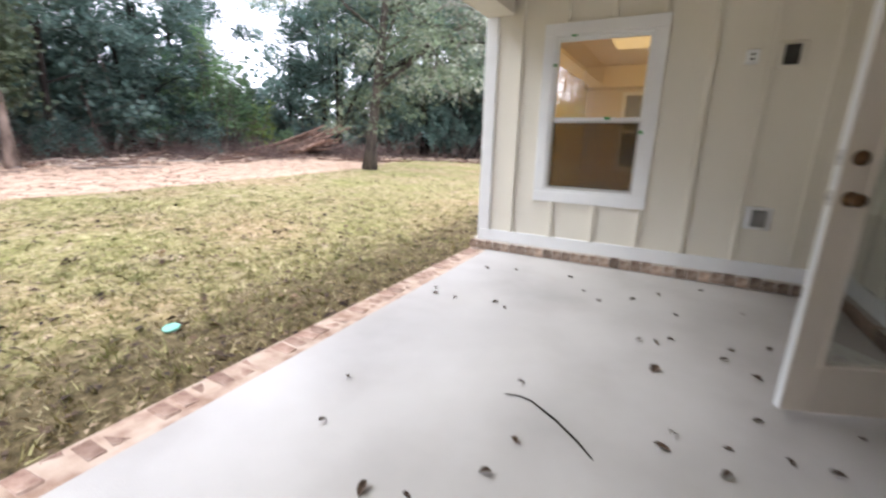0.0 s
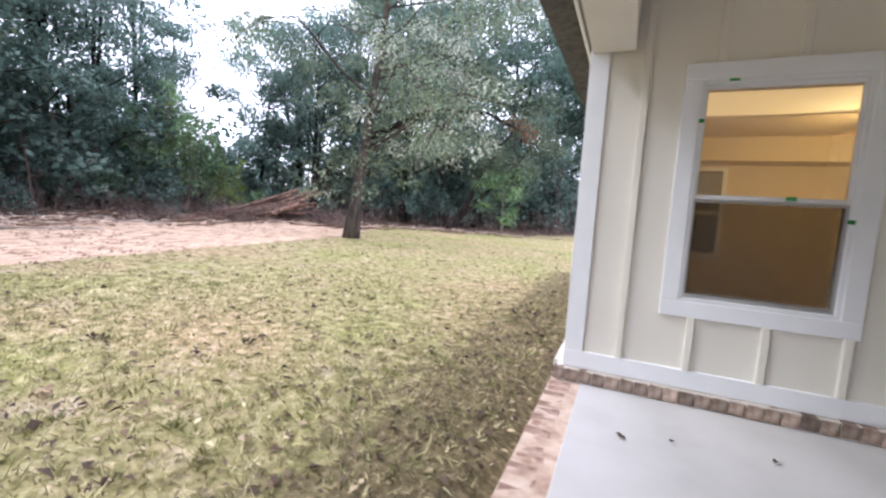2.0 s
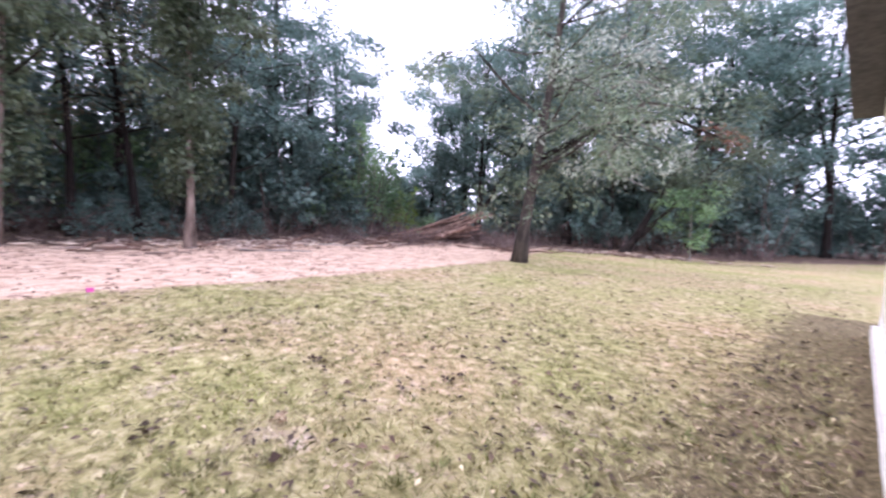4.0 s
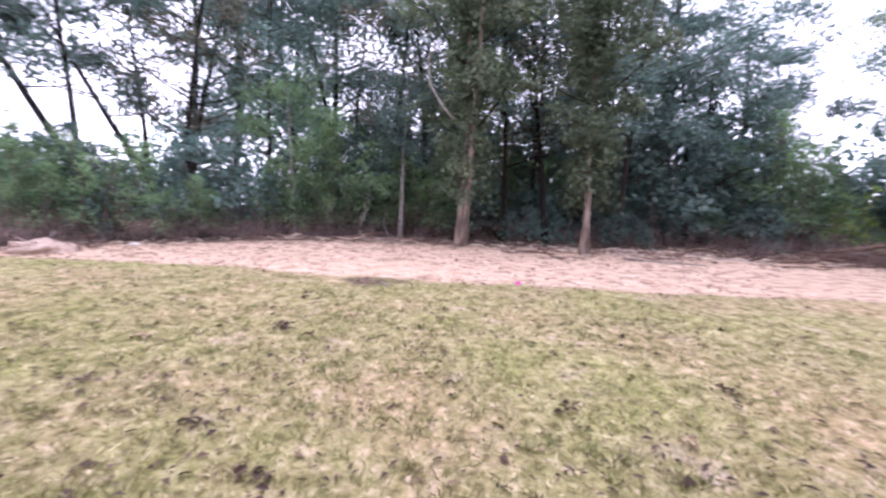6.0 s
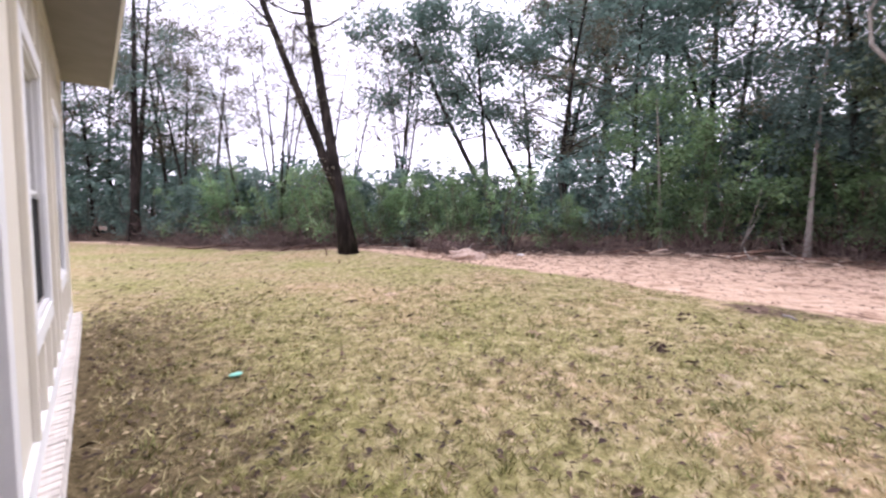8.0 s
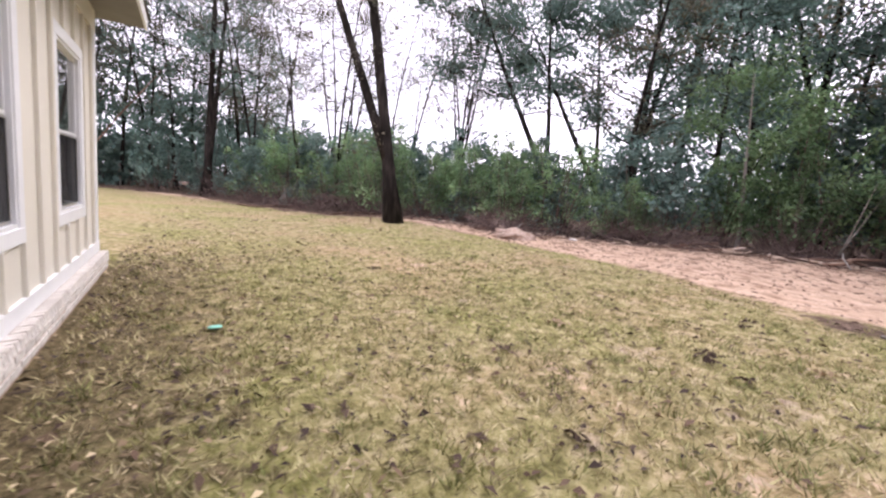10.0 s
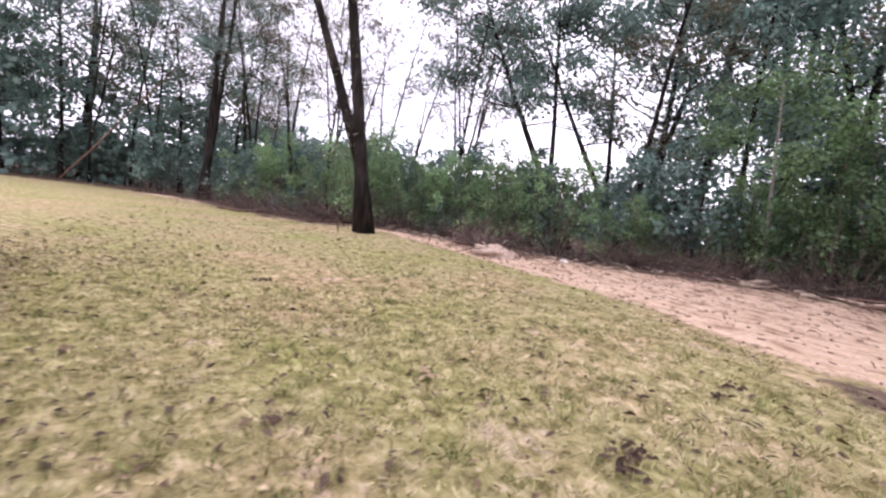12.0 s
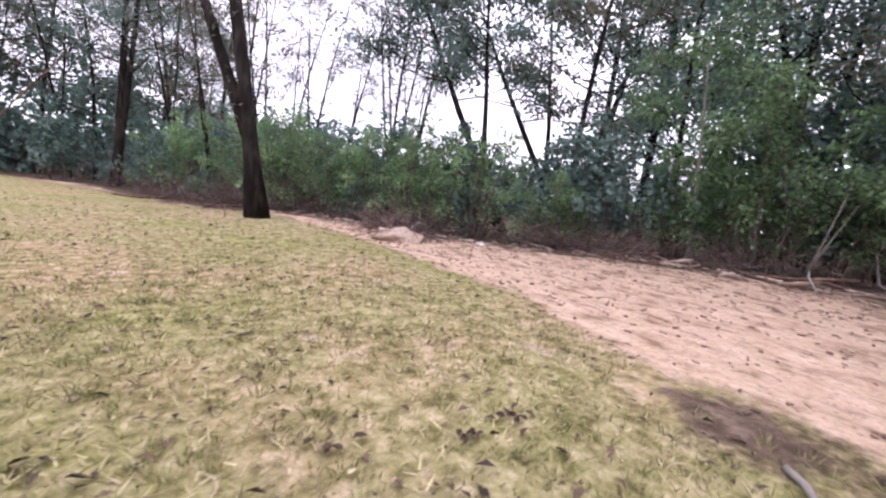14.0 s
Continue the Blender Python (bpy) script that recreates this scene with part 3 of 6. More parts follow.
# the rest of the outer shell
wall_nw = wall_with_openings("wall_north_wing", "cream board-and-batten wall beyond the porch", "y", NY + WT, NEND, WX, 1, PLATE - 0.1, SOFF, [])
battens(wall_nw, "y", WX, -1, [NY + 0.45 * k for k in range(1, 13)], 0.33, 3.0, [])
wall_with_openings("wall_far_north", "cream house wall", "x", WX, EEND, NEND, 1, 0.1, SOFF, [])
wall_with_openings("wall_far_south", "cream house wall", "x", WX, EEND, SEND, -1, 0.1, SOFF, [])
wall_with_openings("wall_far_east", "cream house wall", "y", SEND, NEND, EEND, 1, 0.1, SOFF, [])


def trims(name, pairs, label, mat=None):
    return tagged(part(name, boxes(*pairs, bevel=0.003), mat or TRIM), label, "trim", kind="structure")


# corner boards, skirt boards, frieze
CB = 0.14
trims("corner_board_north", [((WX - 0.025, NY - 0.026, 0.33), (WX + CB - 0.02, NY, 2.98)), ((WX - 0.025, NY, 0.33), (WX, NY + CB - 0.03, 3.0))], "white painted corner board")
trims("corner_board_south", [((WX - 0.025, SY, 0.33), (WX + CB - 0.02, SY + 0.026, 2.98)), ((WX - 0.025, SY - CB + 0.03, 0.33), (WX, SY, 3.0))], "white painted corner board")
trims("corner_board_end", [((WX - 0.025, SEND, 0.33), (WX, SEND + CB, 3.0))], "white painted corner board")
trims("skirt_board_north", [((WX - 0.02, NY - 0.03, 0.19), (EX - 0.03, NY, 0.33))], "white skirt board over the brick course")
trims("skirt_board_east", [((EX - 0.03, DOOR[1] + 0.1, 0.19), (EX, NY, 0.33)), ((EX - 0.03, SY, 0.19), (EX, DOOR[0] - 0.1, 0.33))], "white skirt board over the brick course")
trims("skirt_board_south", [((WX - 0.02, SY, 0.19), (EX - 0.03, SY + 0.03, 0.33))], "white skirt board over the brick course")
trims("skirt_board_west", [((WX - 0.03, SEND - 0.02, 0.19), (WX, SY + 0.0, 0.33)), ((WX - 0.03, NY, 0.19), (WX, NEND, 0.33))], "white skirt board over the brick course")
trims("frieze", [((WX - 0.028, SEND, 2.98), (WX, SY, SOFF)), ((WX - 0.028, NY + 0.2, 2.98), (WX, NEND, SOFF))], "cream frieze board under the eaves", SIDING)

# porch beam, ceiling, eaves, roof
trims("porch_beam", [((WX - 0.01, SY + 0.03, 2.70), (WX + 0.30, NY - 0.03, SOFF))], "cream boxed porch beam", PORCH_PAINT)
ceil = tagged(part("ceiling_porch", boxes(((WX + 0.30, SY, SOFF - 0.14), (EX, NY, SOFF - 0.1))), PORCH_PAINT), "cream porch ceiling", "ceiling", kind="structure")
tagged(part("ceiling_eaves", boxes(((WX - 0.52, SEND - 0.33, SOFF), (WX + 0.15, SY + 0.5, SOFF + 0.03)), ((WX - 0.2, SY + 0.5, SOFF), (WX + 0.15, NEND + 0.35, SOFF + 0.03))), SHADED_SOFFIT), "boarded soffit under the eaves, shade painted into its cream", "ceiling", kind="structure")
trims("fascia", [((WX - 0.55, SEND - 0.33, SOFF - 0.015), (WX - 0.52, SY + 0.5, SOFF + 0.17))], "white fascia board along the eaves")
trims("fascia_porch", [((WX - 0.23, SY + 0.5, SOFF - 0.015), (WX - 0.2, NEND + 0.35, SOFF + 0.17))], "white fascia board along the porch eaves")


def build_roof():
    bm = bmesh.new()
    x0, x1, y0, y1, z = WX - 0.58, EEND + 0.5, SEND - 0.45, NEND + 0.45, SOFF + 0.16
    xm, ins, top = (x0 + x1) / 2, 5.0, z + 2.4
    v = [bm.verts.new(p) for p in ((x0, y0, z), (x1, y0, z), (x1, y1, z), (x0, y1, z), (xm, y0 + ins, top), (xm, y1 - ins, top))]
    for f in ((0, 1, 4), (1, 2, 5, 4), (2, 3, 5), (3, 0, 4, 5), (3, 2, 1, 0)):
        bm.faces.new([v[k] for k in f])
    tagged(part("roof", bm, SHINGLE), "dark grey shingled hip roof", "roof", kind="structure")


build_roof()

# slab with its brick border
tagged(part("floor_slab", boxes(((WX + 0.13, SY, -0.15), (EX, NY, SLAB)), bevel=0.006), CONCRETE), "pale brushed concrete porch slab", "floor", kind="structure")
border = tagged(part("slab_border", boxes(((WX - 0.11, SY - 0.0, -0.15), (WX + 0.129, NY, SLAB - 0.012))), MORTAR), "reddish brick border along the slab", "brick border", kind="structure")


def brick_mesh(name, size, mat, rng, bevel=0.006):
    bm = bmesh.new()
    box(bm, [-s / 2 for s in size], [s / 2 for s in size], bevel)
    for v in bm.verts:
        v.co += Vector([rng.uniform(-1, 1) * 0.003 for _ in range(3)])
    me = bpy.data.meshes.new(name)
    bm.to_mesh(me)
    bm.free()
    me.materials.append(mat)
    return me


# brick footing under the walls
foot = {}
foot["n"] = tagged(part("footing_north", boxes(((WX - 0.07, NY - 0.075, 0.03), (EX, NY + 0.1, 0.185))), JOINT), "row of brown rustic bricks under the wall", "brick course", kind="structure")
foot["e"] = tagged(part("footing_east", boxes(((EX - 0.075, SY, 0.03), (EX + 0.1, NY - 0.08, 0.185))), JOINT), "row of brown rustic bricks under the wall", "brick course", kind="structure")
foot["s"] = tagged(part("footing_south", boxes(((WX - 0.07, SY - 0.1, 0.03), (EX - 0.08, SY + 0.075, 0.185))), JOINT), "row of brown rustic bricks under the wall", "brick course", kind="structure")
foot["w"] = tagged(part("footing_west", boxes(((WX - 0.105, SEND - 0.1, -0.15), (WX + 0.02, SY - 0.1, 0.175))), MORTAR), "brick ledge under the house wall", "brick course", kind="structure")
foot["nw"] = tagged(part("footing_north_wing", boxes(((WX - 0.105, NY + 0.1, -0.15), (WX + 0.02, NEND, 0.175))), MORTAR), "brick ledge under the house wall", "brick course", kind="structure")


# ---- the open glass door ----
def glass_door():
    """Hinged on the doorway's north jamb and swung out over the slab; built shut along its own x axis."""
    W, H, TH = 0.914, 2.03, 0.045
    turn = math.degrees(math.atan2(2.445 - 2.77, 0.63 - 1.48))
    d = empty("open_glass_door", pose(1.48, 2.77, 0.125, 0, 0, turn), "cream glazed exterior door standing open over the slab", "door")
    st, br, tr = 0.125, 0.24, 0.14
    y0, y1 = -TH / 2, TH / 2
    part("stile", boxes(((0, y0, 0), (st, y1, H)), bevel=0.003), DOOR_PAINT, d)
    lock = part("stile", boxes(((W - st, y0, 0), (W - 0.002, y1, H)), bevel=0.003), DOOR_PAINT, d)
    part("rail", boxes(((st, y0, 0), (W - st, y1, br)), bevel=0.002), DOOR_PAINT, d)
    part("rail", boxes(((st, y0, H - tr), (W - st, y1, H)), bevel=0.002), DOOR_PAINT, d)
    part("door_edge", boxes(((W - 0.002, y0 + 0.001, 0), (W + 0.001, y1 - 0.001, H))), TRIM, d, "white primed door edge")
    g = part("pane", boxes(((st, -0.008, br), (W - st, 0.008, H - tr))), GLASS, d)
    g.visible_shadow = False
    bm = bmesh.new()
    for s in (-1, 1):
        for lo, hi in (((st, 0, br), (st + 0.018, 0, H - tr)), ((W - st - 0.018, 0, br), (W - st, 0, H - tr)), ((st + 0.018, 0, br), (W - st - 0.018, 0, br + 0.018)), ((st + 0.018, 0, H - tr - 0.018), (W - st - 0.018, 0, H - tr))):
            box(bm, (lo[0], s * 0.009, lo[2]), (hi[0], s * 0.03, hi[2]), 0.003)
    part("glazing_bead", bm, DOOR_PAINT, d)
    for z, nm, prof in ((1.235, "deadbolt", [(0.033, 0), (0.033, 0.012), (0.026, 0.02), (0.012, 0.021), (0.012, 0.03)]), (1.06, "door_knob", [(0.034, 0), (0.034, 0.006), (0.013, 0.012), (0.012, 0.032), (0.026, 0.042), (0.03, 0.055), (0.024, 0.068), (0.008, 0.071)])):
        for s in (-1, 1):
            bm = lathe(bmesh.new(), prof, Matrix.Translation((W - 0.062, s * TH / 2, z)) @ Euler((radians(-90 * s), 0, 0)).to_matrix().to_4x4())
            part(nm, bm, BRASS, lock, "dark aged bronze", smooth=True)
        part("latch_plate", boxes(((W + 0.001, -0.016, z - 0.034), (W + 0.003, 0.016, z + 0.034)), bevel=0.0008), STEEL, d, "bright metal latch plate")
        part("latch_bolt", boxes(((W + 0.003, -0.007, z - 0.01), (W + 0.013, 0.007, z + 0.01)), bevel=0.003), STEEL, d, "bright metal latch bolt")
    for z in (0.2, 1.0, 1.8):
        part("hinge", lathe(bmesh.new(), [(0.006, 0), (0.007, 0.002), (0.007, 0.098), (0.006, 0.1)], Matrix.Translation((-0.006, TH / 2, z)), 10), BRASS, d)
    return d


glass_door()
fr = bmesh.new()
for lo, hi in (((EX - 0.03, DOOR[0] - 0.1, 0.12), (EX, DOOR[0], 2.27)), ((EX - 0.03, DOOR[1], 0.12), (EX, DOOR[1] + 0.1, 2.27)), ((EX - 0.03, DOOR[0], 2.17), (EX, DOOR[1], 2.27)), ((EX - 0.02, DOOR[0], 0.081), (EX + 0.15, DOOR[1], 0.12))):
    box(fr, lo, hi, 0.003)
tagged(part("door_frame", fr, TRIM), "white painted frame and sill of the doorway", "door frame", kind="structure")


# ---- fixtures on the north wall ----
def wall_box(name, label, x, z, w, h, face_mat, face_label, flap):
    e = empty(name, pose(x, NY, z), label, "wall fixture")
    part("mounting_block", boxes(((-w / 2, -0.022, -h / 2), (w / 2, 0, h / 2)), bevel=0.006), SIDING if flap and z > 1.5 else TRIM, e)
    u, v = w * 0.27, h * 0.36
    if flap:
        bm = boxes(((-u, -0.052, -v), (u, -0.0225, v)), bevel=0.006)
        box(bm, (-u * 0.8, -0.058, -v * 0.7), (u * 0.8, -0.0525, v * 0.8), 0.003)
        part("cover", bm, face_mat, e, face_label)
    else:
        part("cover", boxes(((-u, -0.03, -v), (u, -0.0225, v)), bevel=0.003), face_mat, e, face_label)
        for dz in (-0.02, 0.02):
            part("socket", boxes(((-0.012, -0.034, dz - 0.01), (0.012, -0.0305, dz + 0.01)), bevel=0.003), DARK_BOX, e)


wall_box("cable_box", "small white cable plate on the cream wall", 0.47, 2.15, 0.10, 0.12, TRIM, "white plate", False)
wall_box("power_outlet", "dark weatherproof outlet high on the cream wall", 0.74, 2.15, 0.20, 0.22, DARK_BOX, "dark grey flip cover", True)
wall_box("low_power_outlet", "grey weatherproof outlet on a cream block near the slab", 0.75, 0.75, 0.21, 0.21, GREY_BOX, "grey flip cover", True)


# ---- the lit room behind the window, and the dark rooms ----
RX0, RX1, RY0, RY1, RZ = WX + WT, 4.4, NY + WT, 10.0, 2.86
tagged(part("floor_room", boxes(((RX0, RY0, 0.0), (RX1, RY1, 0.1))), ROOM_FLOOR), "brown plank floor of the lit room", "floor", kind="structure")
room_c = bmesh.new()
box(room_c, (RX0, RY0, RZ), (RX1, RY1, RZ + 0.06))
tagged(part("ceiling_room", room_c, PLASTER), "warm-lit plaster ceiling", "ceiling", kind="structure")
trims("room_bulkhead", [((RX0, RY1 - 0.62, 2.47), (RX1, RY1 - 0.004, RZ - 0.003))], "plaster bulkhead along the back wall", PLASTER)
RW = [(-1.08, -0.22, 0.9, 2.36), (1.95, 2.81, 0.9, 2.36)]
wall_with_openings("wall_room_back", "warm-lit plaster back wall with windows", "x", RX0, RX1, RY1, 1, 0.1, RZ, RW, PLASTER)
wall_with_openings("wall_room_east", "warm-lit plaster wall", "y", RY0, RY1, RX1, 1, 0.1, RZ, [], PLASTER)
lining = [((RX0 - 0.003, RY0, 0.1), (RX0 + 0.02, RY1, RZ))]
a, b, c, d = N_WIN[0] + T, N_WIN[1] - T, N_WIN[2] + T, N_WIN[3] - T
lining += [((RX0, RY0, 0.1), (a, RY0 + 0.02, RZ)), ((b, RY0, 0.1), (RX1, RY0 + 0.02, RZ)), ((a, RY0, 0.1), (b, RY0 + 0.02, c)), ((a, RY0, d), (b, RY0 + 0.02, RZ))]
tagged(part("wall_room_lining", boxes(*lining), PLASTER), "warm-lit plaster walls of the room", "wall", kind="structure")
for k, (a, b, c, d) in enumerate(RW):
    w = empty("window_%d" % (k + 4), pose(0, RY1, 0), "white back window of the lit room, blacked out behind the pane", "window", kind="structure")
    part("window_frame", boxes(((a - 0.07, -0.02, c - 0.07), (b + 0.07, 0, c)), ((a - 0.07, -0.02, d), (b + 0.07, 0, d + 0.07)), ((a - 0.07, -0.02, c), (a, 0, d)), ((b, -0.02, c), (b + 0.07, 0, d)), ((a, 0.04, (c + d) / 2 - 0.03), (b, 0.07, (c + d) / 2 + 0.03))), TRIM, w)
    part("window_sill", boxes(((a - 0.1, -0.07, c - 0.1), (b + 0.1, 0, c - 0.07)), bevel=0.004), TRIM, w)
    g = part("pane", boxes(((a, 0.05, c), (b, 0.056, d))), GLASS, w)
    # added black sheet that makes the pane look dark
    part("blind", boxes(((a, 0.10, c), (b, 0.11, d))), BLACK_BACKING, w, "black sheet added so the window looks dark")


def ceiling_fan(x, y):
    f = empty("ceiling_fan", pose(x, y, RZ - 0.012), "ceiling fan with dark blades and a lit globe", "ceiling fan")
    part("canopy", lathe(bmesh.new(), [(0.07, 0), (0.065, -0.03), (0.02, -0.05)], Matrix()), TRIM, f, smooth=True)
    part("downrod", lathe(bmesh.new(), [(0.012, -0.05), (0.012, -0.2)], Matrix(), 10), TRIM, f)
    part("motor", lathe(bmesh.new(), [(0.04, -0.19), (0.1, -0.21), (0.11, -0.27), (0.06, -0.31)], Matrix()), TRIM, f, smooth=True)
    for k in range(5):
        bm = bmesh.new()
        box(bm, (0.12, -0.055, -0.262), (0.62, 0.055, -0.254), 0.003)
        bmesh.ops.transform(bm, matrix=pose(0, 0, 0, 0, 0, 72 * k + 20), verts=bm.verts)
        part("blade", bm, ROOM_FLOOR, f, "dark wood blade")
    part("globe", lathe(bmesh.new(), [(0.05, -0.31), (0.1, -0.33), (0.115, -0.38), (0.08, -0.44), (0.01, -0.46)], Matrix()), glow_material("lit_globe", (1.0, 0.72, 0.38), 12.0), f, "glowing frosted glass globe", smooth=True)


ceiling_fan(1.05, 7.6)
# the lamplit tray of the ceiling, put in as a flat glowing panel
panel = empty("ceiling_light", pose(-0.46, 7.18, RZ), "long flat panel made to glow for the lamplit tray ceiling", "ceiling light")
part("frame", boxes(((-0.62, -0.62, -0.02), (3.62, -0.59, 0)), ((-0.62, 0.59, -0.02), (3.62, 0.62, 0)), ((-0.62, -0.59, -0.02), (-0.59, 0.59, 0)), ((3.59, -0.59, -0.02), (3.62, 0.59, 0)), bevel=0.003), PLASTER, panel)
part("diffuser", boxes(((-0.59, -0.59, -0.012), (3.59, 0.59, -0.002))), glow_material("tray_ceiling_glow", (1.0, 0.62, 0.25), 0.42), panel, "warm glow standing for the lit tray")
room_lamp = new("room_lamp", bpy.data.lights.new("room_lamp", "POINT"))
room_lamp.data.energy, room_lamp.data.color, room_lamp.data.shadow_soft_size = 68, (1.0, 0.63, 0.26), 0.1
room_lamp.location = (1.05, 7.6, RZ - 0.56)

tagged(part("floor_house", boxes(((WX + WT, SEND, 0.0), (EEND, SY - WT, 0.1)), ((EX + WT, SY - WT, 0.0), (EEND, NY, 0.1))), ROOM_FLOOR), "brown plank floor of the house", "floor", kind="structure")
tagged(part("ceiling_house", boxes(((WX + WT, SEND, 2.9), (EEND, SY - WT, 2.96)), ((EX + WT, SY - WT, 2.9), (EEND, NY, 2.96))), PLASTER), "plain plaster ceiling of the house", "ceiling", kind="structure")
wall_with_openings("wall_inner", "plain plaster inner wall", "y", SEND, SY, 2.2, 1, 0.1, 2.9, [], PLASTER)

# ---- trees and undergrowth ----
def spine(rng, start, lean, height, steps=7, sway=0.25):
    """Points of a trunk or limb that wanders as it climbs."""
    p, pts = Vector(start), [Vector(start)]
    bend = Vector((0, 0, 0))
    for k in range(steps):
        bend += Vector((rng.uniform(-1, 1), rng.uniform(-1, 1), 0)) * sway / steps
        p = p + Vector((lean[0], lean[1], 1.0)).normalized() * (height / steps) + bend * (height / steps)
        pts.append(p.copy())
    return pts


def tapered(r0, r1, n, flare=1.0):
    return [(r0 + (r1 - r0) * (k / (n - 1)) ** 0.8) * (flare if k == 0 else 1) for k in range(n)]


def build_tree(name, label, height, radius, bark, leaf, seed, stems=((0, 0),), fork=0.0, limb_from=0.3, limbs=16, reach=3.0, mass=1.2, clumps=8, per=60, spread=0.34, leaf_len=0.13, leaf_w=0.07, droop=0.3, sway=0.5, skirt=0, hang=0.0, toward=None):
    """A broad-leaved tree at the origin: stems that part into bowed limbs, each limb carrying a rounded mass of leafy pads.
    fork: the height at which later stems part from the first; toward: the side to which most limbs reach."""
    rnd, rng = random.Random(seed), np.random.default_rng(seed)
    tree = empty(name, Matrix(), label, "tree")
    tips, bm_l, main = [], bmesh.new(), None
    for si, lean in enumerate(stems):
        start = (0.16 * si, 0.1 * si, -0.25)
        if si and fork:
            f = fork / height * (len(main) - 1)
            start = main[int(f)].lerp(main[int(f) + 1], f - int(f))
        pts = spine(rnd, start, lean, height * (1 - 0.08 * si) - (fork if si else 0), 9, sway)
        main = main or pts
        bm = bmesh.new()
        r = radius * (1 - 0.25 * si)
        tube(bm, pts, tapered(r, r * 0.2, len(pts), 1.0 if si and fork else 1.5), 10, 0.07, rnd)
        part("trunk", bm, bark, tree, smooth=True)
        n = limbs // len(stems)
        turn = rnd.uniform(0, math.tau)
        for k in range(n):
            g = (k + rnd.random()) / n
            f = limb_from + (0.97 - limb_from) * g
            i = min(int(f * (len(pts) - 1)), len(pts) - 2)
            at = pts[i].lerp(pts[i + 1], f * (len(pts) - 1) - i)
            turn += 2.4 + rnd.gauss(0, 0.35)
            ang = turn if toward is None or rnd.random() < 0.3 else radians(toward) + rnd.gauss(0, 0.7)
            ln = reach * (0.35 + 0.75 * math.sin(math.pi * (0.22 + 0.66 * g))) * rnd.uniform(0.55, 1.2)
            up = rnd.uniform(0.25, 0.9)
            out = Vector((math.cos(ang), math.sin(ang), 0))
            side = Vector((-out.y, out.x, 0)) * rnd.gauss(0, 0.16) * ln
            one = at + out * ln * 0.35 + side * 0.7 + Vector((0, 0, ln * up * 0.22))
            two = at + out * ln * 0.72 + side + Vector((0, 0, ln * up * 0.62))
            end = at + out * ln + Vector((0, 0, ln * up - hang * ln))
            rr = max(0.016, r * (1 - 0.72 * f) * 0.34)
            tube(bm_l, [at, one, two, end], [rr, rr * 0.75, rr * 0.48, rr * 0.16], 5)
            mr = mass * rnd.uniform(0.65, 1.3)
            for c in range(clumps):
                d = Vector((rnd.gauss(0, 1), rnd.gauss(0, 1), rnd.gauss(0.1, 0.7))).normalized() * mr * rnd.uniform(0.35, 1.0)
                d.z = d.z * 0.7 - hang * abs(rnd.gauss(0, 1.2))
                tw = end + d
                base = two.lerp(end, rnd.uniform(0.3, 1.0))
                tube(bm_l, [base, base.lerp(tw, 0.5) + Vector((0, 0, 0.08)), tw], [rr * 0.22 + 0.005, rr * 0.14 + 0.004, 0.004], 3)
                tips.append(tw)
        tips.append(pts[-1])
    for k in range(skirt):
        ang, rr = rnd.uniform(0, math.tau), rnd.uniform(0.1, 0.46) * reach
        z = rnd.uniform(0.12, 0.8)
        q = main[int(z * 9)].lerp(main[min(int(z * 9) + 1, 9)], z * 9 % 1)
        tip = q + Vector((math.cos(ang) * rr, math.sin(ang) * rr, rnd.uniform(0.1, 0.5)))
        tube(bm_l, [q, tip], [0.014, 0.004], 3)
        tips.append(tip)
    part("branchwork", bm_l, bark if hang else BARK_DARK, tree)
    radii = spread * 1.75 * rng.uniform(0.55, 1.35, len(tips))
    ob = new("crown", quads_mesh("crown", lobe_leaves(rng, [tuple(t) for t in tips], radii, per, leaf_len, leaf_w, droop, 0.62), leaf))
    ob.parent = tree
    return tree


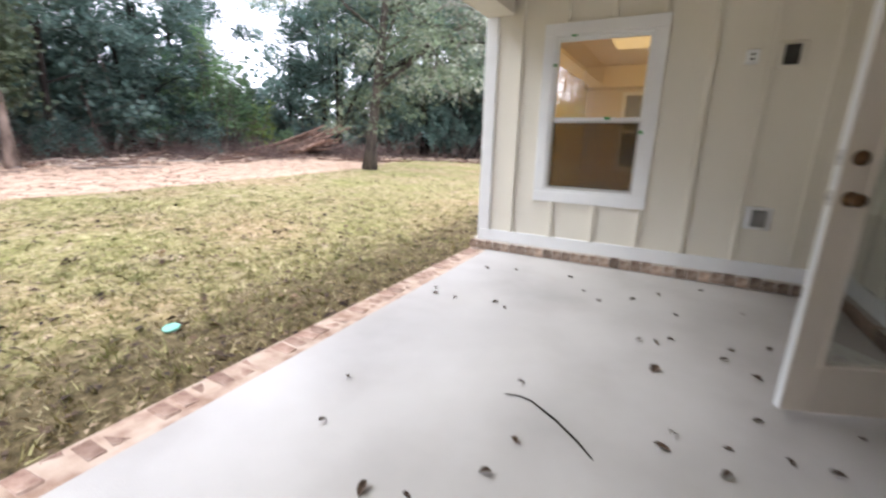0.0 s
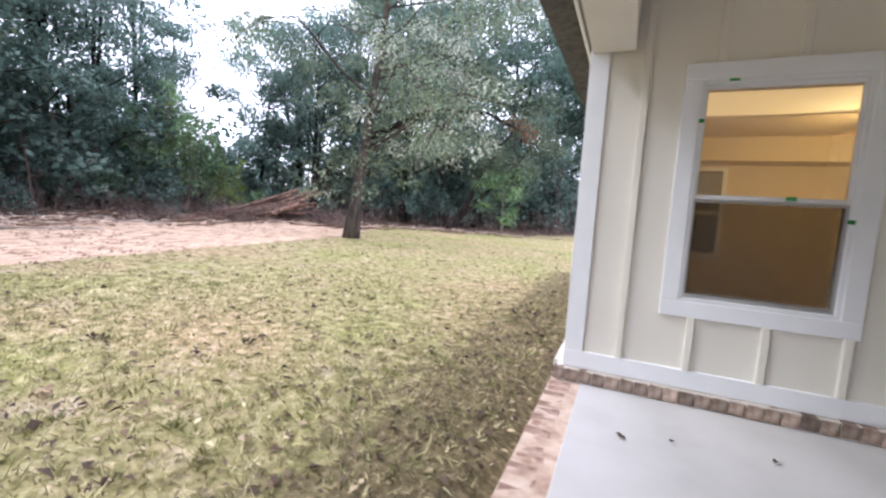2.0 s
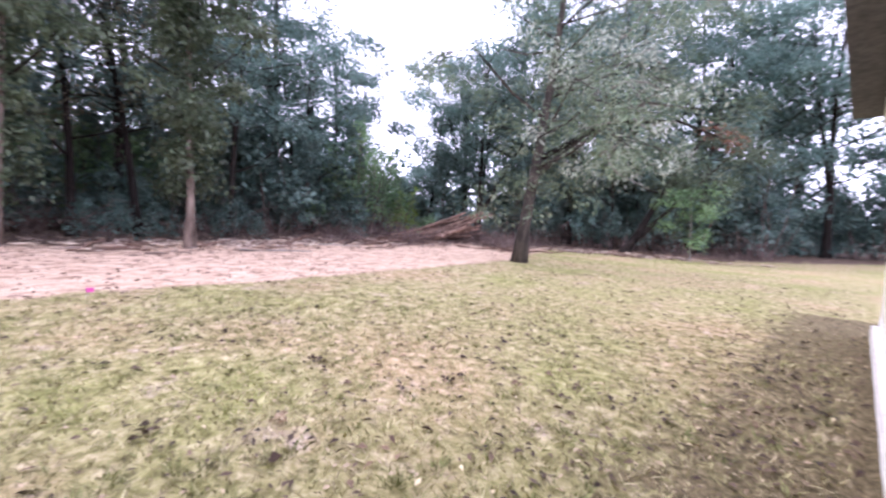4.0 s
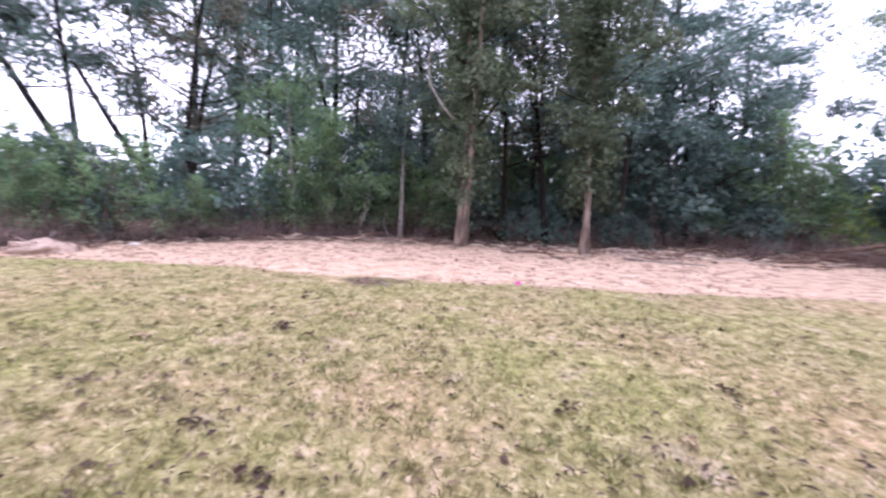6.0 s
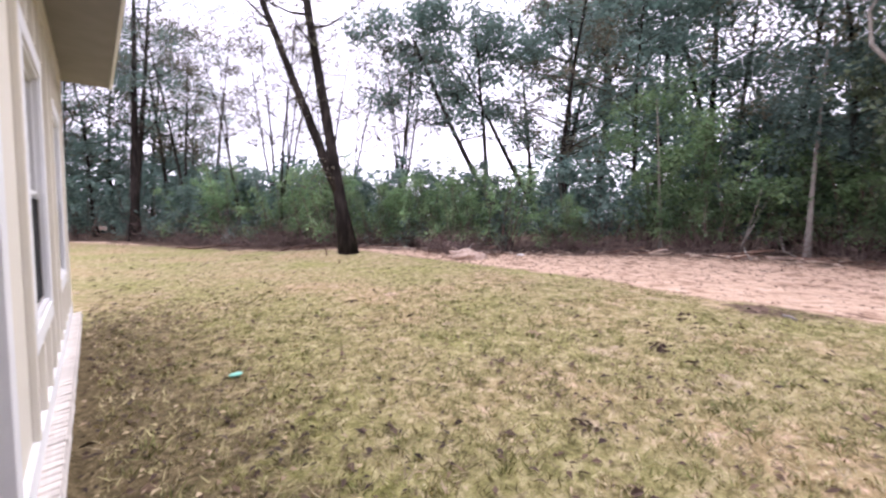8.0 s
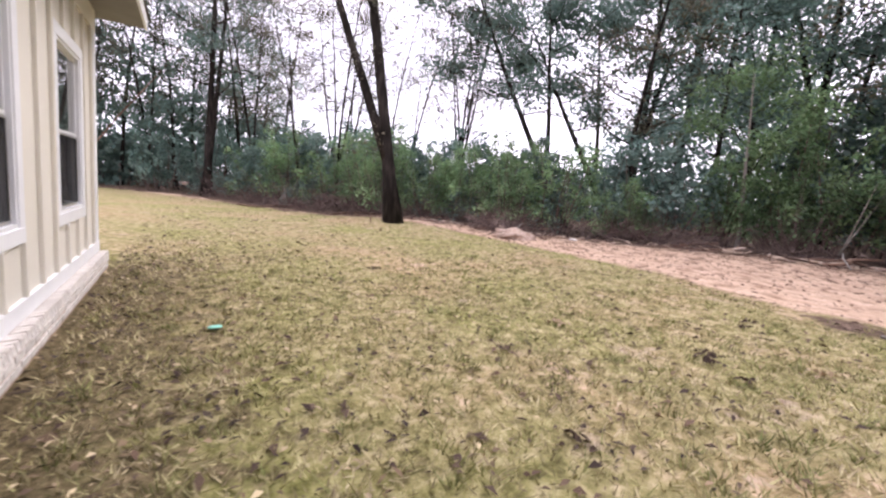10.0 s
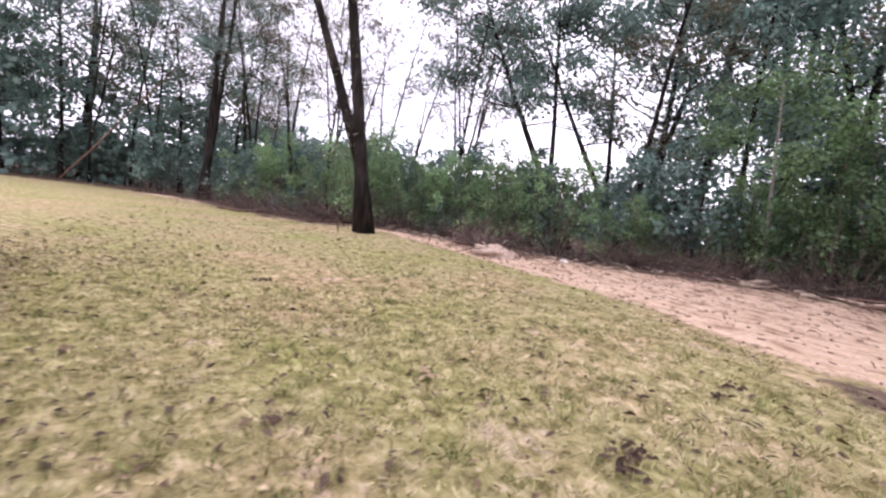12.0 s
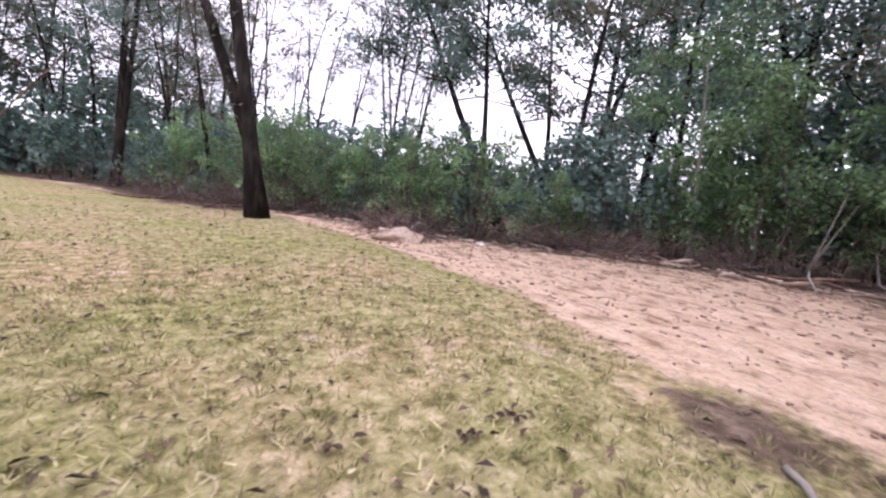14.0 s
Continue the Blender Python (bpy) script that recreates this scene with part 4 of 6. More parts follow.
def build_bush(name, label, height, width, leaf, seed, n=2600, leaf_len=0.13, leaf_w=0.065, stems=9, lobes=24):
    """A bush of several leafy shoots of uneven height, each a stack of small pads that narrows upwards, on bare twiggy feet."""
    rnd, rng = random.Random(seed), np.random.default_rng(seed)
    bush = empty(name, Matrix(), label, "bush")
    cen, rad, bm = [], [], bmesh.new()
    shoots = max(3, lobes // 6)
    for k in range(shoots):
        ang, rr = k * 2.4 + rnd.gauss(0, 0.3), width * 0.40 * math.sqrt((k + 0.4) / shoots)
        tall = height * (1 - 0.5 * (rr / (width * 0.5)) ** 2) * rnd.uniform(0.82, 1.1)
        lean = Vector((rnd.gauss(0, 0.08), rnd.gauss(0, 0.08), 0))
        foot = Vector((math.cos(ang) * rr, math.sin(ang) * rr, 0))
        for c in range(max(4, lobes // shoots + 1)):
            g = (c + rnd.random()) / (lobes // shoots + 1)
            z = tall * (0.2 + 0.78 * g)
            w = width * 0.26 * (1.05 - 0.8 * g)
            cen.append(tuple(foot + lean * z + Vector((rnd.gauss(0, 0.6) * w, rnd.gauss(0, 0.6) * w, z))))
            rad.append(width * rnd.uniform(0.085, 0.15) * (1.25 - 0.6 * g))
        top = foot + lean * tall + Vector((0, 0, tall * 0.95))
        tube(bm, [(foot.x * 0.5, foot.y * 0.5, -0.1), (foot.x * 0.9, foot.y * 0.9, tall * 0.35), top], [0.035, 0.024, 0.006], 5)
    for k in range(stems):
        end = Vector(cen[rnd.randrange(len(cen))])
        mid = Vector((end.x * 0.6 + rnd.gauss(0, 0.2), end.y * 0.6 + rnd.gauss(0, 0.2), end.z * 0.45))
        tube(bm, [(end.x * 0.4 + rnd.gauss(0, 0.2), end.y * 0.4, -0.1), mid, end], [0.022, 0.015, 0.005], 4)
    part("stem_clump", bm, TWIGS, bush)
    lv = lobe_leaves(rng, cen, rad, n // len(cen), leaf_len, leaf_w, 0.1, 0.75)
    ob = new("foliage", quads_mesh("foliage", lv[lv[:, :, 2].min(1) > 0.03], leaf))
    ob.parent = bush
    return bush


def soil(x, y):
    return float(soil_height(x, y))


def put(ob, x, y, turn=0.0, size=1.0, tall=1.0):
    """Moves a first build to its place."""
    ob.matrix_basis = pose(x, y, soil(x, y), 0, 0, turn) @ Matrix.Diagonal((size, size, size * tall, 1))
    return ob


def again(ob, x, y, turn=0.0, size=1.0, tall=1.0):
    c = copy_thing(ob, pose(x, y, soil(x, y), 0, 0, turn))
    c.scale = (size, size, size * tall)
    return c


# the trees that stand out singly
put(build_tree("mossy_oak", "oak with grey-green drooping branches at the sand's end", 13, 0.24, BARK_MOSSY, LEAF_MOSS, 11, stems=((0.075, 0.05), (0.0, 0.08)), fork=0.6, limb_from=0.27, limbs=22, reach=4.6, mass=1.35, clumps=11, per=62, spread=0.38, leaf_len=0.13, leaf_w=0.06, droop=1.3, hang=0.35, sway=0.55, toward=30, skirt=100), -11.0, 13.9)
rust = new("dead_spray", quads_mesh("dead_spray", lobe_leaves(np.random.default_rng(7), [(5.4, 3.5, 4.4), (5.0, 3.0, 4.6), (5.7, 3.3, 4.2)], [0.4, 0.35, 0.3], 60, 0.13, 0.06), LEAF_RUST))
rust.parent = tagged(bpy.data.objects["mossy_oak"])
tagged(rust, "dead rust-brown leaf spray", kind="stuff")
rgm = random.Random(9)
pale_at = [(rgm.uniform(1.2, 5.6) * math.cos(a), rgm.uniform(1.2, 5.6) * math.sin(a), rgm.uniform(3.2, 8.5)) for a in (radians(30) + rgm.gauss(0, 0.55) for _ in range(46))]
pale = new("moss_drape", quads_mesh("moss_drape", lobe_leaves(np.random.default_rng(8), pale_at, [rgm.uniform(0.3, 0.65) for _ in pale_at], 70, 0.14, 0.05, 1.6), LEAF_PALE))
pale.parent = rust.parent
tagged(pale, "pale grey-green hanging sprays", kind="stuff")
for k in range(12):
    a, z, far_out = radians(30 + rgm.gauss(0, 24)), rgm.uniform(3.6, 7.5), rgm.uniform(1.6, 3.6)
    u, w = Vector((math.cos(a), math.sin(a), 0)), Vector((-math.sin(a), math.cos(a), 0))
    pts = [u * far_out + Vector((0, 0, z))]
    for c in range(5):
        pts.append(pts[-1] + u * rgm.uniform(0.15, 0.5) + w * rgm.gauss(0, 0.3) + Vector((0, 0, rgm.gauss(0.05, 0.3) - 0.09 * c)))
    part("pale_limb", tube(bmesh.new(), pts, [0.034, 0.03, 0.025, 0.02, 0.014, 0.006], 6), WHITE_BARK, rust.parent, "lichen-pale bare limb", smooth=True)
part("bare_limb", tube(bmesh.new(), [(0.35, 0.2, 3.6), (2.4, 1.4, 4.9), (4.2, 2.6, 4.9), (5.4, 3.4, 4.3)], [0.11, 0.08, 0.05, 0.02], 7), BARK_DARK, rust.parent)
part("bare_limb", tube(bmesh.new(), [(0.25, 0.1, 2.9), (1.6, 1.3, 4.6), (3.2, 2.2, 5.6), (4.6, 3.4, 5.4)], [0.12, 0.09, 0.05, 0.02], 7), BARK_MOSSY, rust.parent)
put(build_tree("ivy_tree", "slim pale-barked tree with leafy shoots down its trunk", 13, 0.145, BARK_PALE, LEAF_OLIVE, 12, limb_from=0.3, limbs=16, reach=1.7, mass=0.8, clumps=6, per=58, spread=0.27, leaf_len=0.17, leaf_w=0.105, sway=0.2, skirt=150), -17.5, 5.1)
put(build_tree("scarred_tree", "pale-barked twin-trunked tree with a scar and leafy shoots", 14, 0.185, BARK_PALE, LEAF_OLIVE, 13, stems=((0.0, 0.0), (0.02, 0.05)), limb_from=0.3, limbs=20, reach=2.1, mass=0.9, clumps=6, per=58, spread=0.3, leaf_len=0.17, leaf_w=0.105, sway=0.2, skirt=140), -18.7, 0.65)
part("pale_limb", tube(bmesh.new(), [(0.1, -0.1, 4.4), (0.3, -0.9, 5.3), (0.35, -1.35, 6.0), (0.3, -1.45, 6.9), (0.25, -1.05, 7.8)], [0.06, 0.055, 0.05, 0.04, 0.02], 7, 0.06, rgm), WHITE_BARK, bpy.data.objects["scarred_tree"], "pale barkless curved limb", smooth=True)
put(build_tree("white_tree", "slender tree with a whitish trunk", 8.5, 0.13, WHITE_BARK, LEAF_OAK, 14, stems=((-0.03, -0.02),), limb_from=0.42, limbs=12, reach=1.8, mass=0.9, clumps=7, per=60, sway=0.2), -20.7, -2.05, 0, 0.84)
put(build_tree("slender_tree", "slender grey-trunked tree among the shrubs", 6.4, 0.09, WHITE_BARK, LEAF_BUSH, 15, limb_from=0.42, limbs=10, reach=1.4, mass=0.8, clumps=7, per=56, sway=0.2), -20.0, -6.5)
put(build_tree("leaning_sapling", "thin bare sapling leaning out over the sand", 2.9, 0.034, WHITE_BARK, LEAF_BUSH, 19, stems=((0.35, 0.3), (-0.1, 0.35)), fork=0.5, limb_from=0.5, limbs=6, reach=0.9, mass=0.5, clumps=4, per=40, spread=0.2, sway=0.4), -20.1, -3.9)
put(build_tree("dark_forked_tree", "tall dark forked tree behind the thicket", 18, 0.38, BARK_DARK, LEAF_OAK, 16, stems=((0.03, 0.02), (0.0, -0.3)), fork=7.5, limb_from=0.5, limbs=16, reach=2.6, mass=1.2, clumps=7, per=40, spread=0.45, leaf_len=0.2, leaf_w=0.12, sway=0.25), -28.2, 12.1)
put(build_tree("split_trunk_tree", "dark tree with two trunks parting low down", 16, 0.25, BARK_DARK, LEAF_DRY, 17, stems=((0.13, -0.08), (0.36, -0.2)), fork=2.3, limb_from=0.42, limbs=26, reach=2.2, mass=1.0, clumps=9, per=22, spread=0.36, leaf_len=0.12, leaf_w=0.06, sway=0.08, skirt=44), -9.1, -12.3)
put(build_tree("edge_tree", "dark twin-trunked tree at the lawn's far edge", 17, 0.27, BARK_DARK, LEAF_OAK, 18, stems=((-0.01, 0.02), (-0.09, 0.06)), fork=1.2, limb_from=0.32, limbs=26, reach=2.6, mass=1.2, clumps=8, per=26, spread=0.42, leaf_len=0.17, leaf_w=0.09, sway=0.15), -4.1, -28.5)
put(build_tree("arching_oak", "dark oak with a low bowed trunk in the shade", 8.5, 0.24, BARK_DARK, LEAF_MOSS, 26, stems=((0.45, 0.35), (0.8, 0.55)), fork=1.0, limb_from=0.35, limbs=20, reach=2.6, mass=1.3, clumps=7, per=50, spread=0.4, leaf_len=0.17, leaf_w=0.09, sway=0.5, hang=0.15), -11.4, 24.0)
put(build_tree("forked_oak", "small dark oak forking low behind the logs", 11.5, 0.2, BARK_DARK, LEAF_OAK, 27, stems=((-0.05, 0.05), (0.28, 0.3)), fork=1.3, limb_from=0.26, limbs=24, reach=2.6, mass=1.3, clumps=8, per=50, spread=0.4, leaf_len=0.17, leaf_w=0.1, sway=0.5), -19.6, 21.6)
put(build_tree("green_sapling", "thin pale sapling with fresh green leaves", 3.4, 0.05, WHITE_BARK, LEAF_BUSH, 28, limb_from=0.22, limbs=10, reach=0.9, mass=0.5, clumps=5, per=46, spread=0.24, sway=0.2), -8.0, 23.6)

# tall trees of the wood, a few kinds built once and repeated
rnd = random.Random(5)
KINDS = {
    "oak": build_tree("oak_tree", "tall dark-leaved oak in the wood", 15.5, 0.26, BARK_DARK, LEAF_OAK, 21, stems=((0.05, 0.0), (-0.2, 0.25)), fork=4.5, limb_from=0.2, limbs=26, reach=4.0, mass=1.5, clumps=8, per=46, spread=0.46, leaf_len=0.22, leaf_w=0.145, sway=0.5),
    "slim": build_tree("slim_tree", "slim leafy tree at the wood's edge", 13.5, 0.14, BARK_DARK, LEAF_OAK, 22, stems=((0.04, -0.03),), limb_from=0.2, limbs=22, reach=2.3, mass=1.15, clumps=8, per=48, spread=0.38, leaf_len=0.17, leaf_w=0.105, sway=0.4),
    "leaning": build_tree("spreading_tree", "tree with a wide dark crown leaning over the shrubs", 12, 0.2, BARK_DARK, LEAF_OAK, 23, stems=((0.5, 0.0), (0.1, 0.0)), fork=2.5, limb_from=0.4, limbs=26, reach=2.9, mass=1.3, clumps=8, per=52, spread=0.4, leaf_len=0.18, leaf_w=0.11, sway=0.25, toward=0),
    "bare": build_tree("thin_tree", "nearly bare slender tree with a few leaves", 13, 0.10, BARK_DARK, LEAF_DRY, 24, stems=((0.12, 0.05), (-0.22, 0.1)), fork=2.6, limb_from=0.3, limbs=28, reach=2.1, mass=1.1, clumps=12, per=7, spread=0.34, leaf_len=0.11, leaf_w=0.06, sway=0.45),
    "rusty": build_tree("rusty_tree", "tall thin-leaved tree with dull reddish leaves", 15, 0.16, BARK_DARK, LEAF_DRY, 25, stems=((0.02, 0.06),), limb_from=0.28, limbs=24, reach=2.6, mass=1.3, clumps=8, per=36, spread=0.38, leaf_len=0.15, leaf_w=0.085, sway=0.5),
}
# kind, x, y, turn, size
PLACES = [
    ("leaning", -22.3, -13.4, -48, 1.0), ("oak", -25.5, -15.0, 30, 1.0), ("oak", -29, -14.5, 75, 1.15), ("oak", 4.5, -41, 130, 1.15), ("oak", 9.5, -37.5, 220, 1.05),
    ("leaning", -18.5, -13.2, -52, 1.0), ("rusty", -20.5, -12.0, 0, 1.0), ("slim", -23.5, -9.5, 80, 1.05), ("oak", -28, -7.5, 140, 1.0),
    ("slim", -25.5, -5.8, 200, 1.1), ("oak", -27, -0.5, 250, 0.85), ("slim", -22.5, 2.6, 20, 1.15), ("oak", -25, 4.2, 60, 0.88), ("rusty", -23.5, -3.5, 60, 1.05),
    ("slim", -22.5, 7.8, 130, 1.1), ("rusty", -27, 8.0, 190, 1.0), ("slim", -24, -1.2, 300, 1.2), ("rusty", -31, 2.0, 340, 1.15), ("rusty", -22, 4.5, 200, 1.0), ("oak", -30, -11, 110, 1.05), ("oak", -4, 41, 90, 1.1), ("slim", -0.5, 43, 40, 1.1),
    ("oak", -28.1, 16.2, 10, 0.76), ("oak", -26.0, 13.6, 200, 0.74), ("slim", -20.5, 22.8, 70, 0.8), ("oak", -22.5, 23.8, 160, 0.7), ("slim", -18.6, 26.0, 10, 1.0), ("oak", -31, 20.5, 90, 0.72), ("slim", -24.5, 12.0, 300, 0.95), ("slim", -24, 21.5, 100, 0.9), ("oak", -21, 28, 170, 0.95), ("oak", -24, 25, 60, 0.75),
    ("oak", -16.5, 27.5, 215, 1.05), ("slim", -14, 31, 250, 1.1), ("oak", -11.5, 36, 280, 1.1), ("slim", -15.5, 34, 30, 1.2),
    ("oak", -18.5, 33, 75, 1.1), ("slim", -8.5, 40, 120, 1.2), ("oak", -6, 44, 165, 1.2), ("oak", -12.5, 28.5, 120, 0.95),
    ("slim", -13, 26.5, 300, 0.9), ("slim", -17.5, 24.5, 330, 0.95), ("slim", -10, 33, 20, 1.0), ("oak", -7.5, 37, 70, 1.1),
    ("oak", -34, -1.5, 150, 0.8), ("oak", -27, 9.2, 70, 0.88), ("oak", -31, 9.0, 330, 0.8),
    ("bare", -21.0, -27.5, 40, 1.25), ("bare", -18.5, -23.5, 140, 1.05), ("bare", -16.0, -19.0, 0, 1.0), ("bare", -14.5, -23, 60, 0.95), ("bare", -12.0, -21.5, 120, 0.95), ("bare", -10.5, -25, 190, 1.05), ("bare", -15.0, -17.5, 200, 0.9),
    ("bare", -8.2, -22.5, 240, 0.9), ("bare", -7.0, -28, 300, 1.05), ("bare", -12.5, -29, 90, 1.1), ("rusty", -9.0, -32, 30, 0.95), ("bare", -9.5, -20, 20, 0.85),
    ("slim", -2.5, -34, 15, 1.05), ("rusty", 1.0, -37, 70, 1.0), ("slim", 4.5, -36.5, 130, 1.1), ("rusty", 8.5, -39, 200, 1.1), ("rusty", -6.5, -33, 250, 1.0),
    ("slim", -5.5, -36, 260, 1.1), ("bare", -1.5, -32.5, 310, 1.0), ("rusty", -3.5, -41, 20, 1.1), ("slim", 6.8, -35, 90, 1.0), ("oak", 13, -38, 300, 1.1),
    ("bare", 2.5, -34.5, 45, 1.0), ("slim", -8.5, -38, 150, 0.9),
]
used = set()
for kind, x, y, turn, size in PLACES:
    (again if kind in used else put)(KINDS[kind], x, y, turn, size, rnd.uniform(0.92, 1.1))
    used.add(kind)

# shrubs along the sand and the wood's edge
BUSHES = [build_bush("thicket_bush", "dense green bush at the wood's edge", 4.4, 3.4, LEAF_BUSH, 31, 4600, 0.13, 0.072, 22, 54), build_bush("thicket_bush", "dense green bush at the wood's edge", 5.0, 3.0, LEAF_BUSH, 32, 4600, 0.13, 0.072, 22, 50),
          build_bush("low_bush", "low dark green bush in the undergrowth", 1.7, 2.4, LEAF_OAK, 33, 1500, lobes=20), build_bush("dark_bush", "dark green bush deep in the wood", 4.8, 4.0, LEAF_OAK, 34, 2600, 0.22, 0.14, 13, 44)]
first = set()


def bush(i, x, y, turn, size, tall=1.0):
    (again if i in first else put)(BUSHES[i], x, y, turn, size, tall)
    first.add(i)


for y in np.arange(-15, 16, 1.5):
    e = float(wood_edge(y))
    thick = y < -1
    back = 1.7 if -7.6 < y < -4.9 or -3.4 < y < -0.9 else 0.0
    bush(rnd.choice((0, 1)) if thick else 3, e - rnd.uniform(0.7, 1.7) - (back if thick else 3.4), y + rnd.uniform(-0.5, 0.5), rnd.uniform(0, 360), rnd.uniform(0.6, 0.92), rnd.uniform(0.75, 1.05))
    if rnd.random() < 0.9:
        bush(rnd.choice((0, 1, 3)), e - rnd.uniform(2.6, 4.4) - (0 if thick else 3.4), y + rnd.uniform(-0.5, 0.5), rnd.uniform(0, 360), rnd.uniform(0.75, 0.95) if y < -6 else rnd.uniform(0.95, 1.25), rnd.uniform(0.85, 1.05))
    if rnd.random() < 0.6:
        bush(2, e - rnd.uniform(0.4, 1.2) - back, y + rnd.uniform(-0.6, 0.6), rnd.uniform(0, 360), rnd.uniform(0.5, 0.95))
for y in np.arange(-32, -15, 1.5):
    e = float(wood_edge(y))
    bush(rnd.choice((0, 2, 3)), e - rnd.uniform(1.5, 2.8), y, rnd.uniform(0, 360), rnd.uniform(0.7, 0.95))
    bush(3, e - rnd.uniform(4, 6), y, rnd.uniform(0, 360), rnd.uniform(0.8, 1.05))
for y in np.arange(20, 46, 1.9):
    e = float(wood_edge(y)) - 2.5
    bush(rnd.choice((2, 3, 3)), e - rnd.uniform(2, 4), y, rnd.uniform(0, 360), rnd.uniform(0.7, 1.05))
    bush(3, e - rnd.uniform(5, 8), y, rnd.uniform(0, 360), rnd.uniform(0.9, 1.3))
for x in np.arange(-10, 6, 1.7):
    bush(3, x, 43 + rnd.uniform(-1, 4), rnd.uniform(0, 360), rnd.uniform(0.9, 1.3))
for x in np.arange(-4, 14, 2.2):
    bush(3, x, -37 - rnd.uniform(0, 2), rnd.uniform(0, 360), rnd.uniform(0.7, 1.0))
put(build_bush("yellow_bush", "bright yellow-green bush behind the log pile", 2.6, 1.8, LEAF_YELLOW, 36, 1100, lobes=26), -21.6, 17.3, 0, 1.1)
put(build_bush("round_bush", "small fresh green bush beside the log pile", 1.5, 1.7, LEAF_BUSH, 37, 1300, lobes=24), -19.6, 17.4)
for x, y in ((-14.5, 36), (-17, 36.5), (-19.5, 35.5), (-22, 36), (-12, 38.5), (-18, 40), (-23, 41), (-9, 41)):
    bush(3, x, y, x * 31 % 360, 1.35, 1.2)
for x, y, k in ((-29, 6.2, 1.7), (-30, 1.5, 1.8), (-30, -3.5, 1.8), (-28.8, 9.6, 1.4), (-25.4, 14.0, 1.5), (-24.6, 10.6, 1.45), (-27.5, 3.4, 1.35), (-27.8, -1.2, 1.4), (-14, 29.5, 1.5), (-10.5, 30.5, 1.5), (-17.5, 29, 1.4), (-7, 33, 1.5)):
    bush(3, x, y, x * 53 % 360, k, 0.95)
bush(0, -24.0, 15.6, 40, 1.35, 1.1)
bush(1, -25.0, 18.0, 120, 1.2)


def far_woods():
    """The wood's depth: far crowns of uneven height, each a heap of leaf clumps, over a thick understorey."""
    rng = np.random.default_rng(41)
    az = np.array([-20, 0, 15, 30, 42, 47, 53, 58, 64, 80, 100, 118, 126, 131, 146, 152, 168, 174, 182, 210])
    top = np.array([16, 16, 16, 16, 12, 7, 5.5, 8, 13, 13.5, 13, 12.5, 9, 5.5, 5.2, 5.5, 6, 8, 9, 9])
    cen, rad = [], []
    for k in range(230):
        a, r = rng.uniform(-20, 205), rng.uniform(36, 54)
        t = np.interp(a, az, top) * rng.uniform(0.7, 1.1)
        foot = np.array([-3 - math.sin(radians(a)) * r, math.cos(radians(a)) * r, 0.3])
        for c in range(17):
            h = rng.uniform(0.0, 1.0)
            w = 2.4 * math.sin(math.pi * min(1, 0.22 + 0.76 * h)) + 0.3
            mid = foot + [rng.normal() * w, rng.normal() * w, h * t]
            cen.append(mid)
            rad.append(rng.uniform(0.8, 1.6))
    for k in range(1100):
        a, r = rng.uniform(-20, 205), rng.uniform(29, 46)
        if 168 < a < 205:
            r += 8
        mid = np.array([-3 - math.sin(radians(a)) * r, math.cos(radians(a)) * r, rng.uniform(0, 3.6)])
        cen.append(mid)
        rad.append(rng.uniform(0.9, 1.7))
    cen, rad = np.array(cen), np.array(rad)
    keep = cen[:, 0] < wood_edge(cen[:, 1]) - 4
    me = quads_mesh("far_woods", lobe_leaves(rng, cen[keep], rad[keep], 25, 0.44, 0.32), LEAF_OAK)
    tagged(new("far_woods", me), "dense dark green woodland behind the clearing", "woods", kind="stuff")


far_woods()

